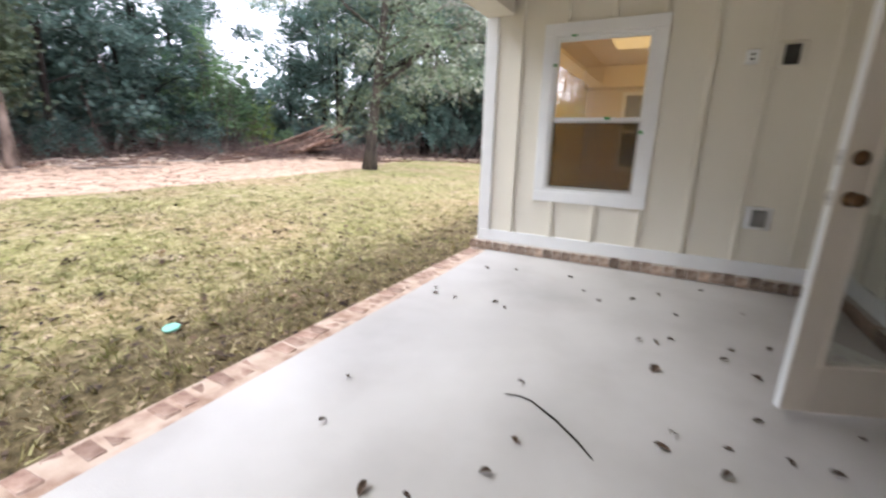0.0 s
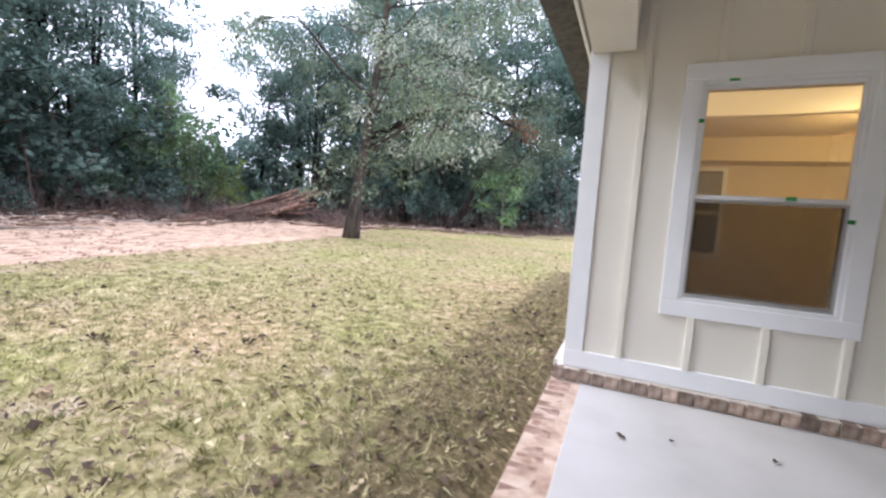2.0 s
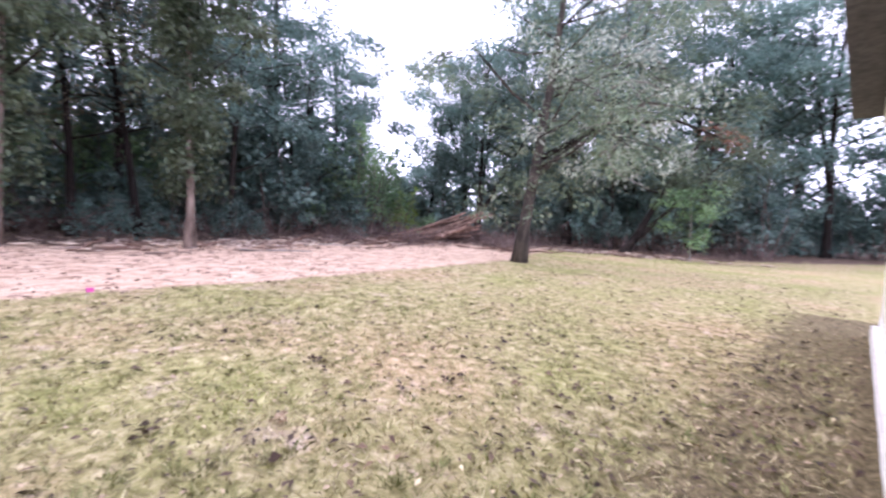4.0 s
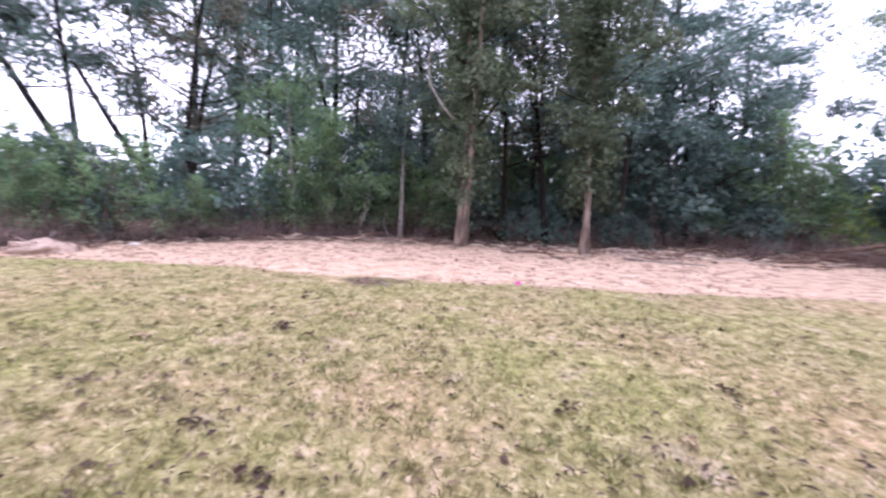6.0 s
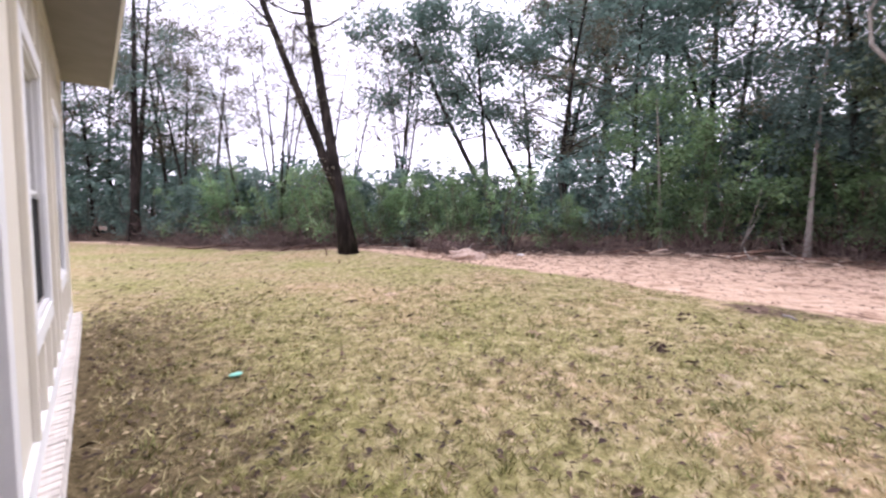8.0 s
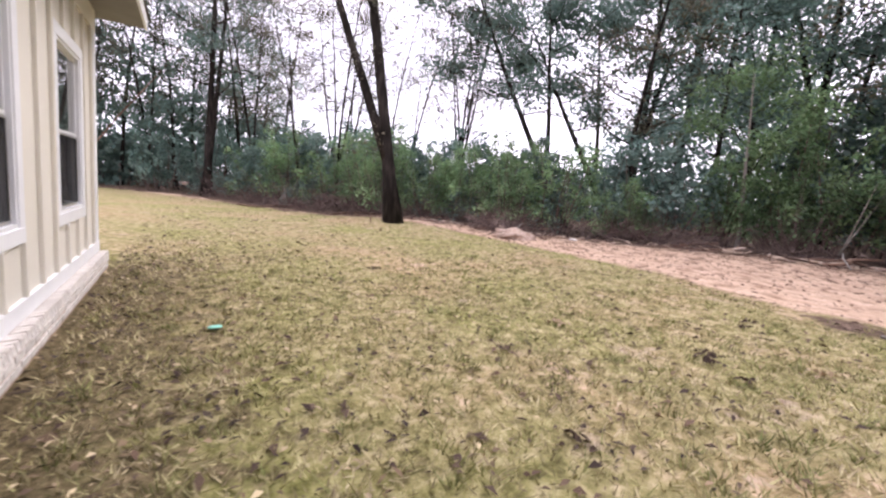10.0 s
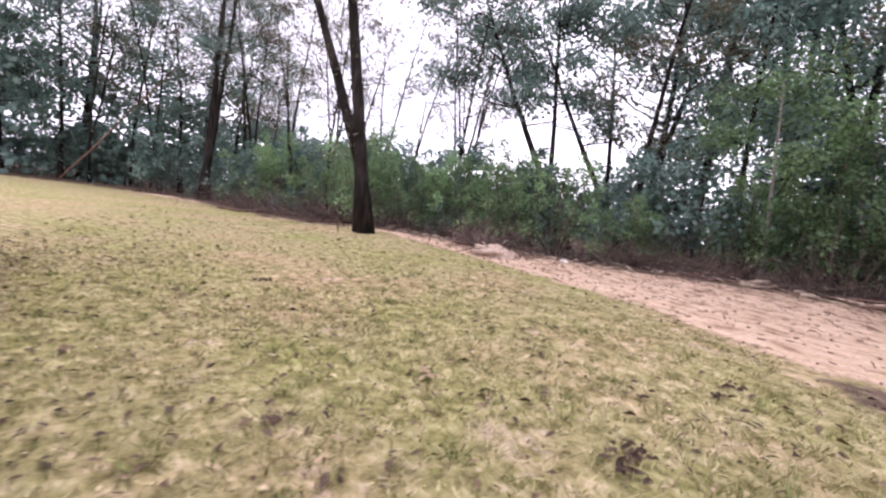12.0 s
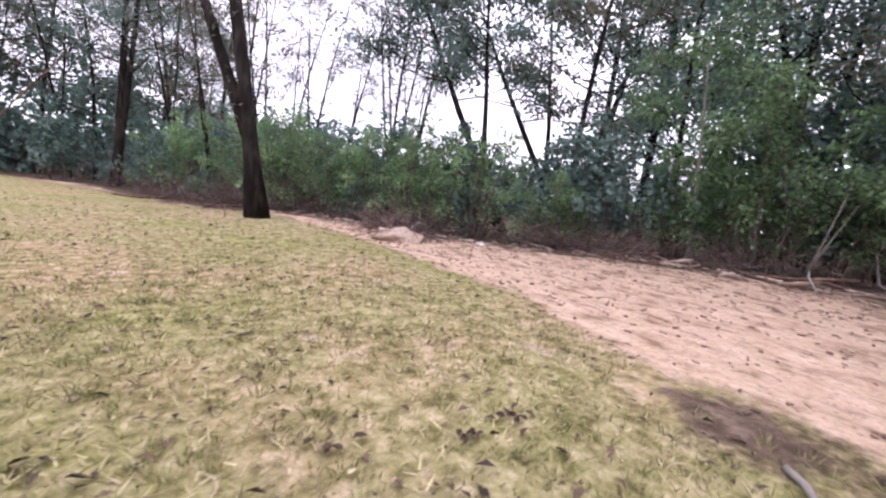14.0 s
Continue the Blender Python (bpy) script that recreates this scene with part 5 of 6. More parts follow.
def dry_brush():
    """Dry twigs and dead stalks under the bushes, heaped up in a few places."""
    rg = random.Random(51)
    bm = bmesh.new()
    heaps = [(-17.6, 19.8, 1.0), (-18.6, 18.8, 0.8), (-9.6, -19.6, 1.7), (-9.2, -20.8, 1.6), (-12.9, -10.9, 0.8), (-13.6, -12.2, 1.0), (-14.8, -10.6, 0.9), (-16.4, -9.0, 0.9), (-18.0, -7.2, 0.9), (-18.6, 17.5, 0.9), (-17.6, 14.5, 0.8), (-18.8, 11.5, 0.7), (-15.5, 18.5, 0.6), (-13.8, 17.4, 0.5), (-11.0, -16.6, 1.2), (-10.4, -18.2, 1.4), (-8.9, -20.2, 1.5), (-7.6, -23.0, 1.3), (-12.2, -14.6, 1.0), (-20.2, 18.6, 1.0), (-13.6, -11.8, 0.9), (-12.7, -10.7, 0.5), (-17.0, -8.4, 0.8), (-19.4, -5.0, 0.7), (-19.6, 21.4, 0.9), (-17.0, 22.5, 0.8)]
    for k in range(13000):
        if k % 2 == 0:
            hx, hy, hs = heaps[rg.randrange(len(heaps))]
            x, y, lift = hx + rg.gauss(0, 0.75) * hs, hy + rg.gauss(0, 0.75) * hs, hs * 0.55
        else:
            y = rg.uniform(-30, 32)
            if noise.noise(Vector((y * 0.55, 0, 2.0))) < rg.uniform(-0.35, 0.35):
                continue
            x, lift = float(wood_edge(y)) - abs(rg.gauss(0.1, 0.9)), rg.choice((0.4, 0.8, 1.7))
        z = soil(x, y) + abs(rg.gauss(0, 0.5)) * lift
        a, ln, up = rg.uniform(0, math.tau), rg.uniform(0.3, 1.25), rg.gauss(0.25, 0.55)
        d = Vector((math.cos(a), math.sin(a), up)).normalized() * ln
        r = rg.uniform(0.004, 0.013)
        p = Vector((x, y, z))
        tube(bm, [p, p + d * 0.5 + Vector((rg.gauss(0, 0.06), rg.gauss(0, 0.06), rg.gauss(0, 0.06))), p + d], [r, r * 0.8, r * 0.4], 3)
    tagged(part("dry_brush", bm, TWIGS), "tangles of dry brown twigs under the bushes", "brush", kind="stuff")


dry_brush()


def log(name, label, a, b, r, seed, group="", parent=None):
    rg = random.Random(seed)
    a, b = Vector(a), Vector(b)
    pts = [a.lerp(b, k / 4) + Vector((rg.gauss(0, 0.04), rg.gauss(0, 0.04), rg.gauss(0, 0.03))) for k in range(5)]
    bm = tube(bmesh.new(), pts, [r * (1 - 0.1 * k) for k in range(5)], 8, 0.08, rg)
    ob = part(name, bm, LOGWOOD, parent, smooth=True)
    return ob if parent else tagged(ob, label, "log", group)


# the pile of felled logs
pile = empty("log_pile", pose(-17.6, 18.3, soil(-17.6, 18.3)), "heap of felled brown logs and limbs at the wood's edge", "log pile")
for k in range(60):
    rg = random.Random(60 + k)
    flat = k % 4 == 0
    ang = radians(42) + rg.gauss(0, 0.9 if flat else 0.34)
    ln, r, tier = rg.uniform(1.0, 2.3) if flat else rg.uniform(1.8, 3.5), rg.choice((0.045, 0.06, 0.085, 0.11, 0.15)), k // 15
    along, side = rg.uniform(-4.6, -2.0) + 0.25 * tier, rg.gauss(0, 0.75 - 0.12 * tier)
    ox, oy = math.cos(radians(42)) * along - math.sin(radians(42)) * side, math.sin(radians(42)) * along + math.cos(radians(42)) * side
    low = r + 0.1 * tier * rg.random()
    high = low + ln * (0.03 if flat else rg.uniform(0.10, 0.20) + 0.085 * tier)
    log("log", "", (ox, oy, low), (ox + math.cos(ang) * ln, oy + math.sin(ang) * ln, high), r, 80 + k, parent=pile)
for k, (x, y, a, ln, r) in enumerate([(-14.6, 16.8, 20, 1.6, 0.05), (-13.0, 18.5, 60, 1.3, 0.05), (-14.0, 22.5, 35, 2.0, 0.06), (-12.6, -10.4, 70, 0.6, 0.05), (-12.3, -11.2, 150, 0.45, 0.04), (-13.1, -10.2, 20, 0.5, 0.06), (-18.4, 10.6, 80, 1.0, 0.06), (-17.8, 13.0, 100, 1.2, 0.07), (-18.2, 8.2, 30, 0.7, 0.05), (-17.2, 3.0, 110, 0.9, 0.04), (-17.9, 15.2, 60, 1.0, 0.07), (-16.0, 11.5, 95, 0.8, 0.03), (-9.3, -16.0, 20, 1.5, 0.05), (-6.6, -20.5, 25, 1.8, 0.06)]):
    ca, sa = math.cos(radians(a)) * ln, math.sin(radians(a)) * ln
    z = soil(x, y) + r * 0.8
    log("fallen_branch", "dry fallen branch lying on the ground", (x - ca, y - sa, z), (x + ca, y + sa, z + 0.04), r, 120 + k, "fallen branches")


def sand_debris():
    """Chips, sticks and clods strewn over the sand and the wood's edge."""
    rg = random.Random(77)
    bm = bmesh.new()
    for k in range(3000):
        y = rg.uniform(-16, 20)
        le, we = float(lawn_edge(y)), float(wood_edge(y))
        x = we + (le - we) * min(1.0, abs(rg.gauss(0, 0.3))) if rg.random() < 0.75 else rg.uniform(we - 1, le + 0.3)
        a, ln, r = rg.uniform(0, math.tau), rg.uniform(0.05, 0.3), rg.uniform(0.003, 0.010)
        z = soil(x, y) + 0.025
        d = Vector((math.cos(a), math.sin(a), rg.gauss(0.02, 0.1))) * ln
        p = Vector((x, y, z))
        tube(bm, [p, p + d * 0.5 + Vector((0, 0, 0.012)), p + d], [r, r, r * 0.6], 3)
    for k in range(1900):
        y = rg.uniform(-12, 8)
        le, we = float(lawn_edge(y)), float(wood_edge(y))
        x = rg.uniform(we, le + 0.25)
        a, ln, r = rg.uniform(0, math.tau), rg.uniform(0.02, 0.09), rg.uniform(0.006, 0.018)
        p = Vector((x, y, soil(x, y) + 0.012))
        tube(bm, [p, p + Vector((math.cos(a) * ln, math.sin(a) * ln, 0.005))], [r, r * 0.7], 4)
    tagged(part("sand_debris", bm, DEADWOOD), "broken sticks and bark chips strewn over the sand", "sticks", kind="stuff")


sand_debris()


def splintered_wood():
    """Pale broken pieces in the litter where the trees were felled."""
    rg = random.Random(78)
    bm = bmesh.new()
    for k in range(1700):
        y = rg.uniform(2, 25) if k % 6 else rg.uniform(-14, 2)
        x = float(wood_edge(y)) + (rg.gauss(0.8, 1.2) if y > 2 else rg.gauss(0.2, 0.6))
        a, ln, r = rg.uniform(0, math.tau), rg.uniform(0.08, 0.8) ** 1.3, rg.uniform(0.01, 0.045)
        p = Vector((x, y, soil(x, y) + r * 0.7 + abs(rg.gauss(0, 0.03))))
        d = Vector((math.cos(a), math.sin(a), rg.gauss(0.03, 0.08))) * ln
        tube(bm, [p, p + d * 0.55, p + d], [r * 0.6, r, r * 0.35], 4, 0.2, rg)
    tagged(part("splintered_wood", bm, SPLINTERS), "pale splintered wood pieces strewn along the wood's edge", "wood debris", kind="stuff")


splintered_wood()

rg = random.Random(140)
for k in range(120):
    y = rg.uniform(2.5, 26) if k < 95 else rg.uniform(-14, 2.5)
    x = float(wood_edge(y)) + (rg.gauss(0.6, 1.2) if k < 95 else rg.gauss(0.1, 0.5))
    a, ln, r = rg.uniform(0, math.pi), rg.uniform(0.3, 1.3), rg.uniform(0.015, 0.05)
    ca, sa, z = math.cos(a) * ln, math.sin(a) * ln, soil(x, y) + r * 0.9
    log("fallen_branch", "dry fallen branch lying on the ground", (x - ca, y - sa, z), (x + ca, y + sa, z + abs(rg.gauss(0, 0.16)) * ln), r, 220 + k, "fallen branches")
log("leaning_dead_trunk", "thin dead trunk leaning against the trees", (3.2, -31.2, 0.1), (-2.8, -31.8, 9.0), 0.05, 400)
stake = tagged(part("survey_stake", boxes(((-0.02, -0.012, -0.1), (0.02, 0.012, 0.32)), bevel=0.004), DEADWOOD), "short weathered wooden stake beside the tree", "stake")
stake.matrix_basis = pose(-8.3, -12.4, soil(-8.3, -12.4), 4, 3, 20)

for k, pts in enumerate([[(-10.2, -0.62, 0.03), (-10.08, -0.5, 0.045), (-9.98, -0.42, 0.03)], [(-12.5, -9.9, 0.02), (-12.65, -10.0, 0.3), (-12.95, -10.2, 0.42), (-13.4, -10.5, 0.36)], [(-19.6, -1.9, 0.03), (-20.4, -2.6, 0.25), (-21.1, -2.9, 0.9), (-21.3, -2.6, 1.9)], [(-18.3, -3.0, 0.05), (-18.7, -3.3, 0.3), (-19.0, -3.4, 0.42)], [(-16.3, 6.2, 0.03), (-15.6, 7.0, 0.06), (-15.2, 8.1, 0.04)], [(-17.6, 9.0, 0.04), (-16.9, 9.8, 0.1), (-16.5, 10.8, 0.05)]]):
    z = soil(pts[0][0], pts[0][1])
    bm = tube(bmesh.new(), [(a, b, z + c) for a, b, c in pts], [0.022, 0.021, 0.017, 0.01][:len(pts)], 7, 0.06, rg)
    tagged(part("pale_stick", bm, WHITE_BARK, smooth=True), "pale barkless curved stick lying on the sand", "stick", "pale sticks")

# ---- litter on lawn and slab ----
def grass_blades():
    rng = np.random.default_rng(71)
    n = 170000
    x, y = rng.uniform(-11.6, -2.28, n), rng.uniform(-11, 12, n)
    far = np.hypot(x + 4.5, y) / 9.0
    keep = (x > lawn_edge(y) + 0.1) & (rng.random(n) < np.clip(1.25 - far, 0, 1)) & ((x + 10.55) ** 2 / 0.3 + (y + 0.95) ** 2 / 0.8 > 1)
    x, y = x[keep], y[keep]
    n = len(x)
    z = soil_height(x, y) - 0.004
    a, h, w = rng.uniform(0, math.tau, n), rng.uniform(0.02, 0.05, n), rng.uniform(0.004, 0.008, n)
    lean = rng.normal(0, 0.035, (n, 2))
    b = np.stack([x, y, z], 1)
    s = np.stack([np.cos(a) * w, np.sin(a) * w, 0 * a], 1)
    tip = b + np.stack([lean[:, 0], lean[:, 1], h], 1)
    me = quads_mesh("grass", np.stack([b - s, b + s, tip + s * 0.25, tip - s * 0.25], 1), GRASS)
    tagged(new("grass", me), "short straw-coloured and olive dormant grass", "grass", kind="stuff")


def grass_tufts():
    """Low tufts that stand a little over the mown grass."""
    rng = np.random.default_rng(171)
    m = 2600
    cx, cy = rng.uniform(-10.8, -2.4, m), rng.uniform(-8, 9, m)
    keep = (cx > lawn_edge(cy) + 0.2) & (rng.random(m) < np.clip(1.2 - np.hypot(cx + 5, cy) / 8, 0, 1))
    cx, cy = np.repeat(cx[keep], 16), np.repeat(cy[keep], 16)
    n = len(cx)
    x, y = cx + rng.normal(0, 0.03, n), cy + rng.normal(0, 0.03, n)
    b = np.stack([x, y, soil_height(x, y) - 0.004], 1)
    a, w = rng.uniform(0, math.tau, n), rng.uniform(0.003, 0.006, n)
    s = np.stack([np.cos(a) * w, np.sin(a) * w, 0 * a], 1)
    tip = b + np.stack([(x - cx) * 1.2 + rng.normal(0, 0.02, n), (y - cy) * 1.2 + rng.normal(0, 0.02, n), rng.uniform(0.03, 0.075, n)], 1)
    me = quads_mesh("grass_tufts", np.stack([b - s, b + s, tip + s * 0.2, tip - s * 0.2], 1), TUFT)
    tagged(new("grass_tufts", me), "olive-green tufts standing in the dormant lawn", "grass", kind="stuff")


grass_blades()
grass_tufts()


def scattered_leaves(name, label, n, mat, seed, size):
    """Single curled leaves, thickest near the house and the porch, thinning out over the lawn."""
    rng = np.random.default_rng(seed)
    x, y = rng.uniform(-12.5, -2.2, n), rng.uniform(-26, 18, n)
    x = np.where((rng.random(n) < 0.3) & (np.abs(y - 1) < 9), -2.2 - rng.exponential(1.4, n), x)
    patch = np.array([noise.noise(Vector((a * 0.8, b * 0.8, seed))) for a, b in zip(x, y)])
    keep = (x > lawn_edge(y)) & (rng.random(n) < np.clip(1.35 - np.hypot(x + 4, y) / 15, 0.1, 1) * np.clip(0.7 + patch, 0.15, 1))
    x, y = x[keep], y[keep]
    n = len(x)
    z = soil_height(x, y) + rng.uniform(0.012, 0.03, n)
    a, k = rng.uniform(0, math.tau, n), rng.uniform(0.45, 1.3, n) * size
    d, s = np.stack([np.cos(a), np.sin(a), rng.normal(0, 0.2, n)], 1) * k[:, None], np.stack([-np.sin(a), np.cos(a), rng.normal(0, 0.3, n)], 1) * (k * rng.uniform(0.14, 0.28, n))[:, None]
    c = np.stack([x, y, z], 1)
    lift = np.zeros((n, 3))
    lift[:, 2] = k * rng.uniform(0.05, 0.28, n)
    me = quads_mesh(name, np.stack([c - d * 0.5, c + s + lift, c + d * 0.5, c - s + lift * 0.6], 1), mat)
    tagged(new(name, me), label, "fallen leaves", kind="stuff")


scattered_leaves("fallen_leaves", "brown fallen leaves scattered over the lawn", 17000, FALLEN, 73, 0.06)
scattered_leaves("dark_fallen_leaves", "large dark curled leaves scattered over the lawn", 10500, FALLEN_DARK, 75, 0.085)
scattered_leaves("pale_fallen_leaves", "pale tan fallen leaves scattered over the lawn", 7500, FALLEN_PALE, 74, 0.055)


def curled_leaf(seed, length):
    rg = random.Random(seed)
    bm = bmesh.new()
    rows = []
    for k, w in enumerate((0.05, 0.22, 0.30, 0.2, 0.03)):
        t = k / 4 - 0.5
        lift = 0.018 * math.cos(t * 3) * rg.uniform(0.4, 1.2)
        rows.append([bm.verts.new((t * length, s * w * length * rg.uniform(0.8, 1.15), 0.004 + lift * abs(s) + 0.003 * k)) for s in (-1, 0, 1)])
    for a, b in zip(rows, rows[1:]):
        for j in range(2):
            bm.faces.new((a[j], a[j + 1], b[j + 1], b[j]))
    me = bpy.data.meshes.new("slab_leaf")
    bm.to_mesh(me)
    bm.free()
    me.materials.append(FALLEN)
    return me


LEAF_FORMS = [curled_leaf(s, ln) for s, ln in ((1, 0.07), (2, 0.055), (3, 0.042), (4, 0.095))]
SLAB_LEAVES = [(-1.68, 3.01, 1), (-1.48, 3.0, 2), (-1.04, 3.01, 2), (-0.75, 4.1, 1), (-0.4, 3.58, 1), (-0.15, 3.78, 1), (0.04, 4.03, 2), (0.18, 3.58, 2), (0.65, 3.89, 2), (0.38, 4.36, 2), (-0.04, 2.97, 2),
               (0.06, 2.98, 2), (0.15, 3.08, 1), (0.5, 3.11, 1), (0.45, 2.95, 2), (0.07, 2.6, 3), (0.6, 2.79, 1), (-0.58, 2.05, 2), (-0.46, 1.58, 1), (-0.5, 1.34, 1), (-0.88, 1.03, 0), (0.13, 1.87, 0), (0.17, 2.0, 2),
               (0.39, 2.0, 2), (0.37, 1.82, 1), (0.62, 2.04, 2), (0.78, 2.06, 0), (0.95, 2.4, 2), (0.54, 2.31, 2), (0.73, 3.27, 1), (-1.58, 3.94, 0), (-1.29, 4.04, 2), (-0.56, 3.76, 2), (-1.15, 3.09, 1), (-1.74, 3.13, 2), (-0.71, 1.08, 2), (-1.3, 1.25, 2), (-1.45, 1.6, 2)]
for k, (x, y, i) in enumerate(SLAB_LEAVES):
    ob = new("slab_leaf", LEAF_FORMS[i])
    ob.matrix_basis = pose(x, y, SLAB + 0.001, 0, 0, k * 77 % 360)
    tagged(ob, "dark curled dead leaf on the concrete slab", "leaf", "leaves on the slab")
tw = tube(bmesh.new(), [(-0.62, 1.90, SLAB + 0.006), (-0.55, 1.915, SLAB + 0.012), (-0.48, 1.91, SLAB + 0.008), (-0.33, 1.81, SLAB + 0.014), (-0.21, 1.72, SLAB + 0.008), (-0.13, 1.64, SLAB + 0.006)], [0.003, 0.004, 0.005, 0.006, 0.006, 0.004], 6)
tagged(part("twig", tw, BARK_DARK), "thin curved dry twig lying on the slab", "twig")

def leaf_clump(x, y, seed, count, mat, label):
    """A little drift of dead leaves lying over one another on the grass."""
    rg = random.Random(seed)
    e = empty("leaf_clump", pose(x, y, soil(x, y) + 0.012), label, "leaf clump", "leaf clumps on the lawn")
    forms = []
    for k in range(3):
        me = curled_leaf(seed + k, rg.uniform(0.05, 0.085))
        me.materials.clear()
        me.materials.append(mat)
        forms.append(me)
    for k in range(count):
        shared("leaf", rg.choice(forms), e, pose(rg.gauss(0, 0.06), rg.gauss(0, 0.06), 0.005 * (k % 5), rg.gauss(0, 22), rg.gauss(0, 22), rg.uniform(0, 360)))


for k, (x, y, c) in enumerate([(-7.32, -1.16, 16), (-7.0, -0.75, 8), (-8.5, 0.72, 10), (-8.02, 0.74, 8), (-4.99, -0.73, 9), (-4.46, -0.02, 8), (-8.79, -1.49, 9), (-8.12, -1.74, 6), (-9.12, -1.57, 12), (-7.19, -1.12, 10), (-5.7, -5.66, 10), (-6.2, 3.4, 9), (-4.9, 4.1, 8), (-5.6, 1.9, 9)]):
    leaf_clump(x, y, 300 + 7 * k, c, FALLEN, "drift of dead brown leaves on the grass")
for k, (x, y, c) in enumerate([(-6.6, -2.46, 16), (-7.9, -0.5, 10), (-5.2, 2.6, 8), (-10.5, -2.7, 10)]):
    leaf_clump(x, y, 500 + 7 * k, c, FALLEN_PALE, "drift of pale tan dead leaves on the grass")


def root_clump(x, y):
    """An upturned clod with its torn roots, on the edge of the sand."""
    rg = random.Random(33)
    e = empty("root_clump", pose(x, y, soil(x, y)), "upturned sandy root clod with torn pale roots", "root clump")
    bm = bmesh.new()
    bmesh.ops.create_icosphere(bm, subdivisions=3, radius=1.0)
    for v in bm.verts:
        w = 1 + 0.45 * noise.noise(v.co * 2.1) + 0.2 * noise.noise(v.co * 5.3)
        v.co = Vector((v.co.x * 0.72 * w, v.co.y * 0.62 * w, max(-0.04, v.co.z * 0.27 * w)))
    part("clod", bm, MORTAR, e, smooth=True)
    for k in range(26):
        a, ln = rg.uniform(0, math.tau), rg.uniform(0.3, 1.0)
        d = Vector((math.cos(a), math.sin(a), 0))
        r = rg.uniform(0.008, 0.026)
        p = d * rg.uniform(0.1, 0.35) + Vector((0, 0, rg.uniform(0.06, 0.18)))
        bend = Vector((-d.y, d.x, 0)) * rg.gauss(0, 0.2)
        q = p + d * ln
        q.z = 0.015
        part("root", tube(bmesh.new(), [p, p + d * ln * 0.5 + bend + Vector((0, 0, rg.uniform(0.0, 0.16))), q], [r, r * 0.8, r * 0.4], 5), SPLINTERS if k % 3 else LOGWOOD, e)


root_clump(-12.15, -9.65)
bm = bmesh.new()
bmesh.ops.create_icosphere(bm, subdivisions=2, radius=0.15)
for v in bm.verts:
    v.co = v.co * (1 + 0.35 * noise.noise(v.co * 9))
    v.co.z = max(-0.02, v.co.z * 0.45)
rock = tagged(part("pale_rock", bm, PALE_BRICK, smooth=True), "pale lump of rock half sunk in the sand", "rock")
rock.matrix_basis = pose(-14.3, -9.05, soil(-14.3, -9.05))
post = tagged(part("fence_post", lathe(bmesh.new(), [(0.07, -0.3), (0.07, 1.5), (0.06, 1.56), (0.02, 1.58)], Matrix(), 10), WHITE_BARK), "weathered pale fence post at the lawn's far end", "post")
post.matrix_basis = pose(0.9, -36.6, soil(0.9, -36.6), 1, 2, 0)

# small litter on the lawn
CUP = material("turquoise_plastic", [(0.22, 0.60, 0.48), (0.32, 0.70, 0.58)], scale=10, rough=0.4, bump=0.05)
PINK = material("pink_marker", [(0.75, 0.10, 0.42), (0.85, 0.18, 0.5)], scale=10, rough=0.6, bump=0.05)
for x, y in ((-3.03, 1.52), (-3.27, -3.27)):
    bm = lathe(bmesh.new(), [(0.056, 0.0), (0.06, 0.01), (0.052, 0.016), (0.034, 0.02), (0.01, 0.022)], pose(0, 0, 0, 8, 0, 20), 18)
    o = tagged(part("plastic_lid", bm, CUP, smooth=True), "crumpled turquoise plastic lid lying on the grass", "litter")
    o.matrix_basis = pose(x, y, 0.025)
fl = empty("marker_flag", pose(-10.6, 2.0, soil(-10.6, 2.0)), "small pink survey flag at the edge of the sand", "marker flag")
part("wire", tube(bmesh.new(), [(0, 0, -0.05), (0, 0.01, 0.13)], [0.002, 0.002], 5), STEEL, fl)
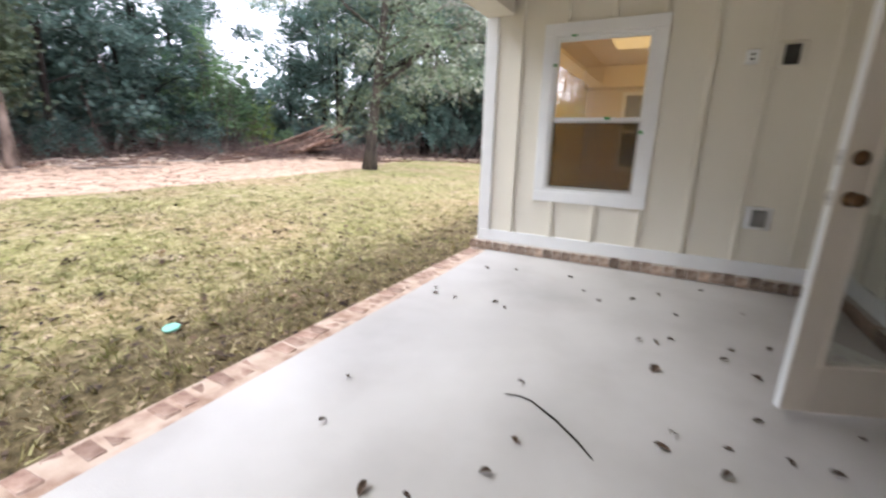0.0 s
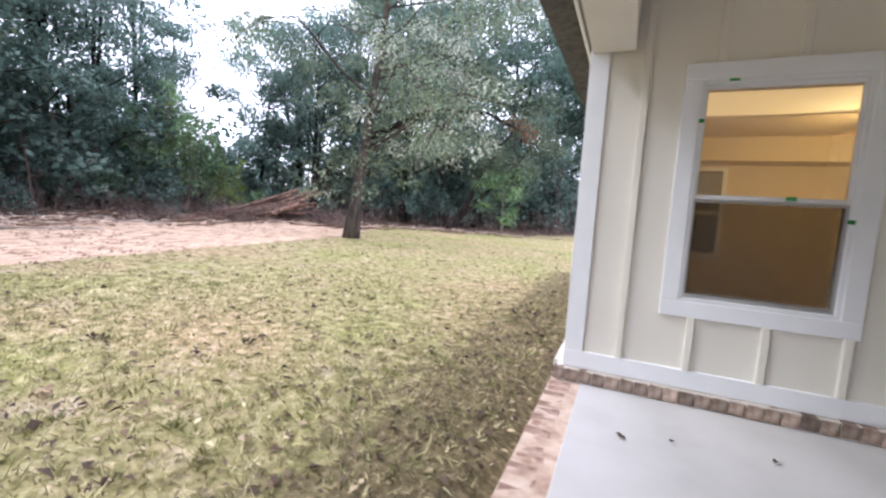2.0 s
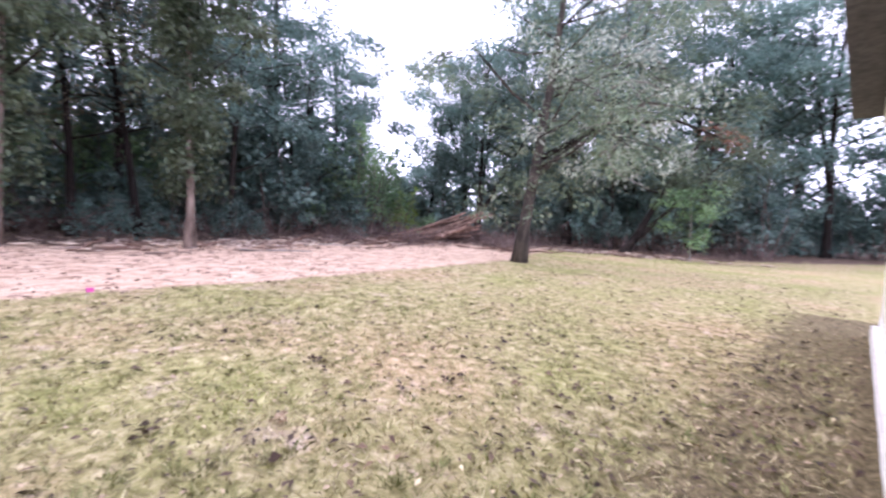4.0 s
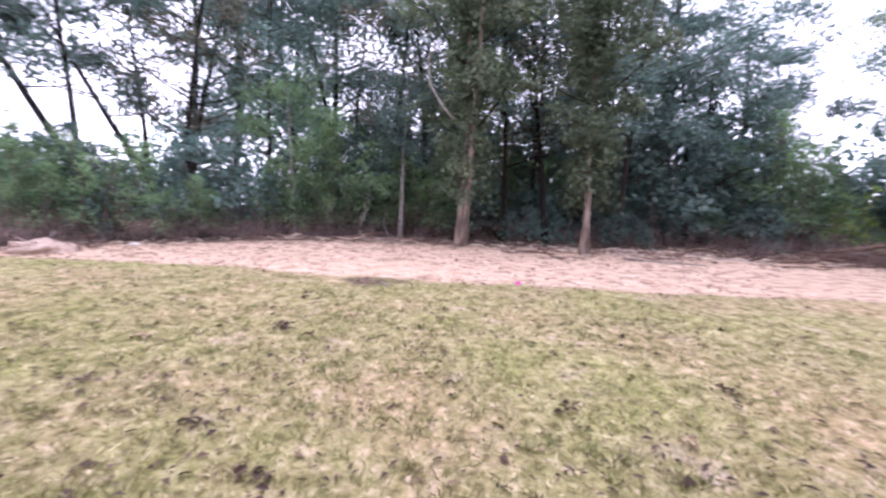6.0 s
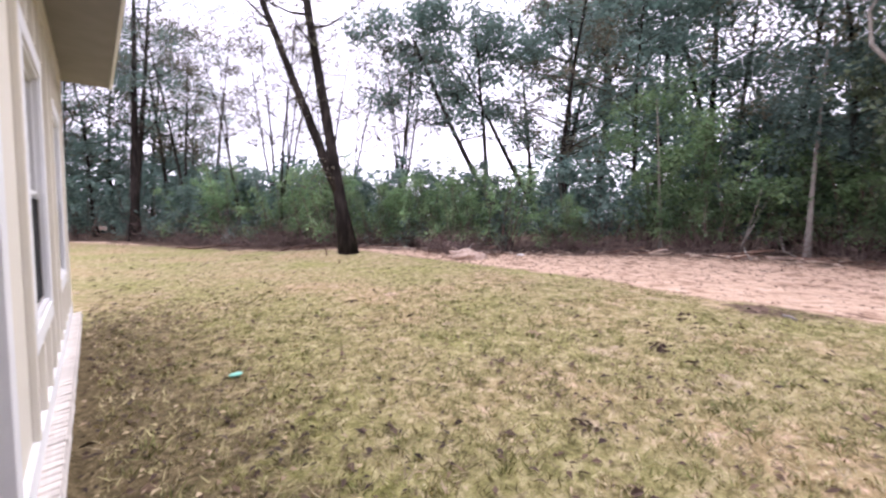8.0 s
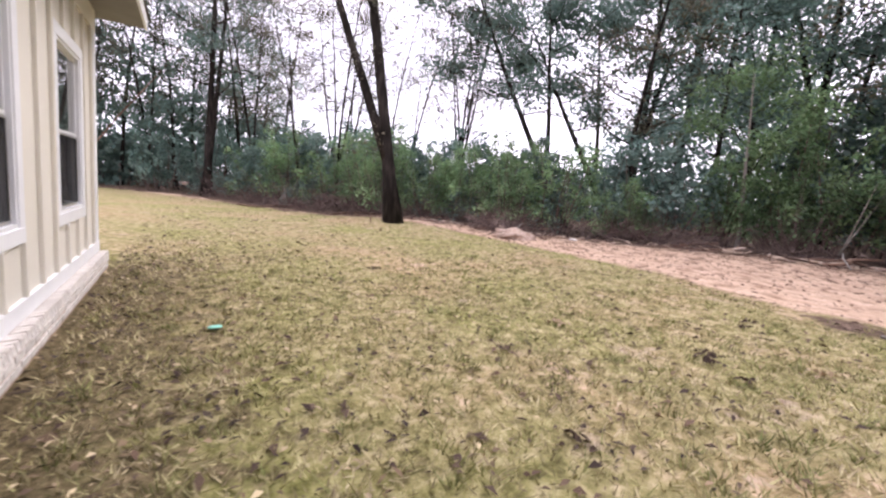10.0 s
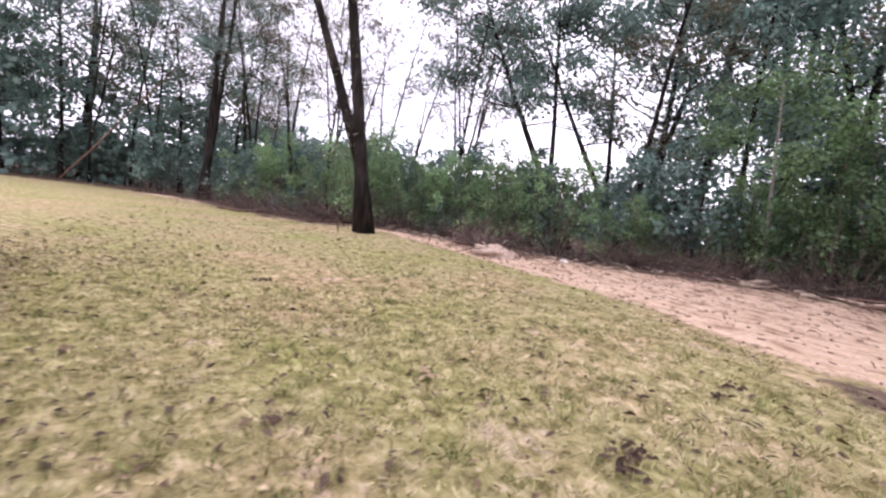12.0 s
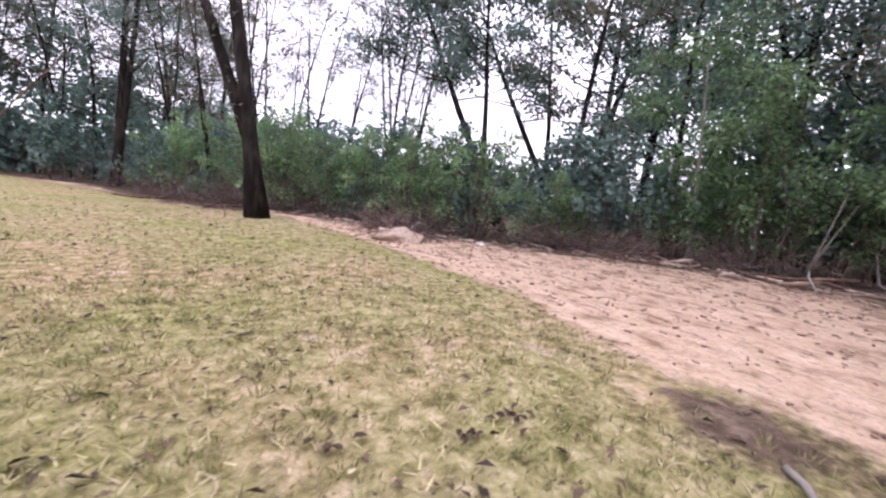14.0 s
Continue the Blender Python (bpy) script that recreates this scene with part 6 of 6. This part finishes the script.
part("flag", boxes(((-0.002, 0, 0.06), (0.002, 0.09, 0.13)), bevel=0.0008), PINK, fl)

# ---- bricks, last ----
rgb_rng = random.Random(91)
forms = [brick_mesh("brick", (0.165, 0.088, 0.07), PAVER, rgb_rng, 0.009) for _ in range(5)]
y = SY + 0.06
while y < NY - 0.06:
    shared("brick", rgb_rng.choice(forms), border, pose(WX - 0.018 + rgb_rng.uniform(-0.018, 0.008), y, SLAB - 0.040 + rgb_rng.uniform(-0.009, 0.003), rgb_rng.uniform(-4, 4), rgb_rng.uniform(-3, 3), rgb_rng.uniform(-7, 7)))
    y += 0.105
forms = [brick_mesh("brick", (0.092, 0.09, 0.095), BRICK, rgb_rng) for _ in range(5)]
x = WX - 0.05
while x < EX - 0.06:
    shared("brick", rgb_rng.choice(forms), foot["n"], pose(x, NY - 0.045, 0.136 + rgb_rng.uniform(-0.003, 0.003), 0, 0, rgb_rng.uniform(-1.5, 1.5)))
    shared("brick", rgb_rng.choice(forms), foot["s"], pose(x, SY + 0.045, 0.136, 0, 0, rgb_rng.uniform(-1.5, 1.5)))
    x += 0.104
y = SY + 0.1
while y < NY - 0.1:
    shared("brick", rgb_rng.choice(forms), foot["e"], pose(EX - 0.045, y, 0.136, 0, 0, 90))
    y += 0.104
forms = [brick_mesh("brick", (0.12, 0.064, 0.075), PALE_BRICK, rgb_rng) for _ in range(5)]
long_forms = [brick_mesh("brick", (0.09, 0.2, 0.06), PALE_BRICK, rgb_rng) for _ in range(4)]
for key, lo, hi in (("w", SEND - 0.05, SY - 0.08), ("nw", NY + 0.12, NEND)):
    y = lo
    while y < hi:
        shared("brick", rgb_rng.choice(forms), foot[key], pose(WX - 0.058, y, 0.146, 0, rgb_rng.uniform(5, 8), rgb_rng.uniform(-1, 1)))
        y += 0.076
    for k, z in enumerate((0.068, -0.004)):
        y = lo + 0.1 * k
        while y < hi:
            shared("brick", rgb_rng.choice(long_forms), foot[key], pose(WX - 0.068, y, z, 0, 0, rgb_rng.uniform(-1, 1)))
            y += 0.211
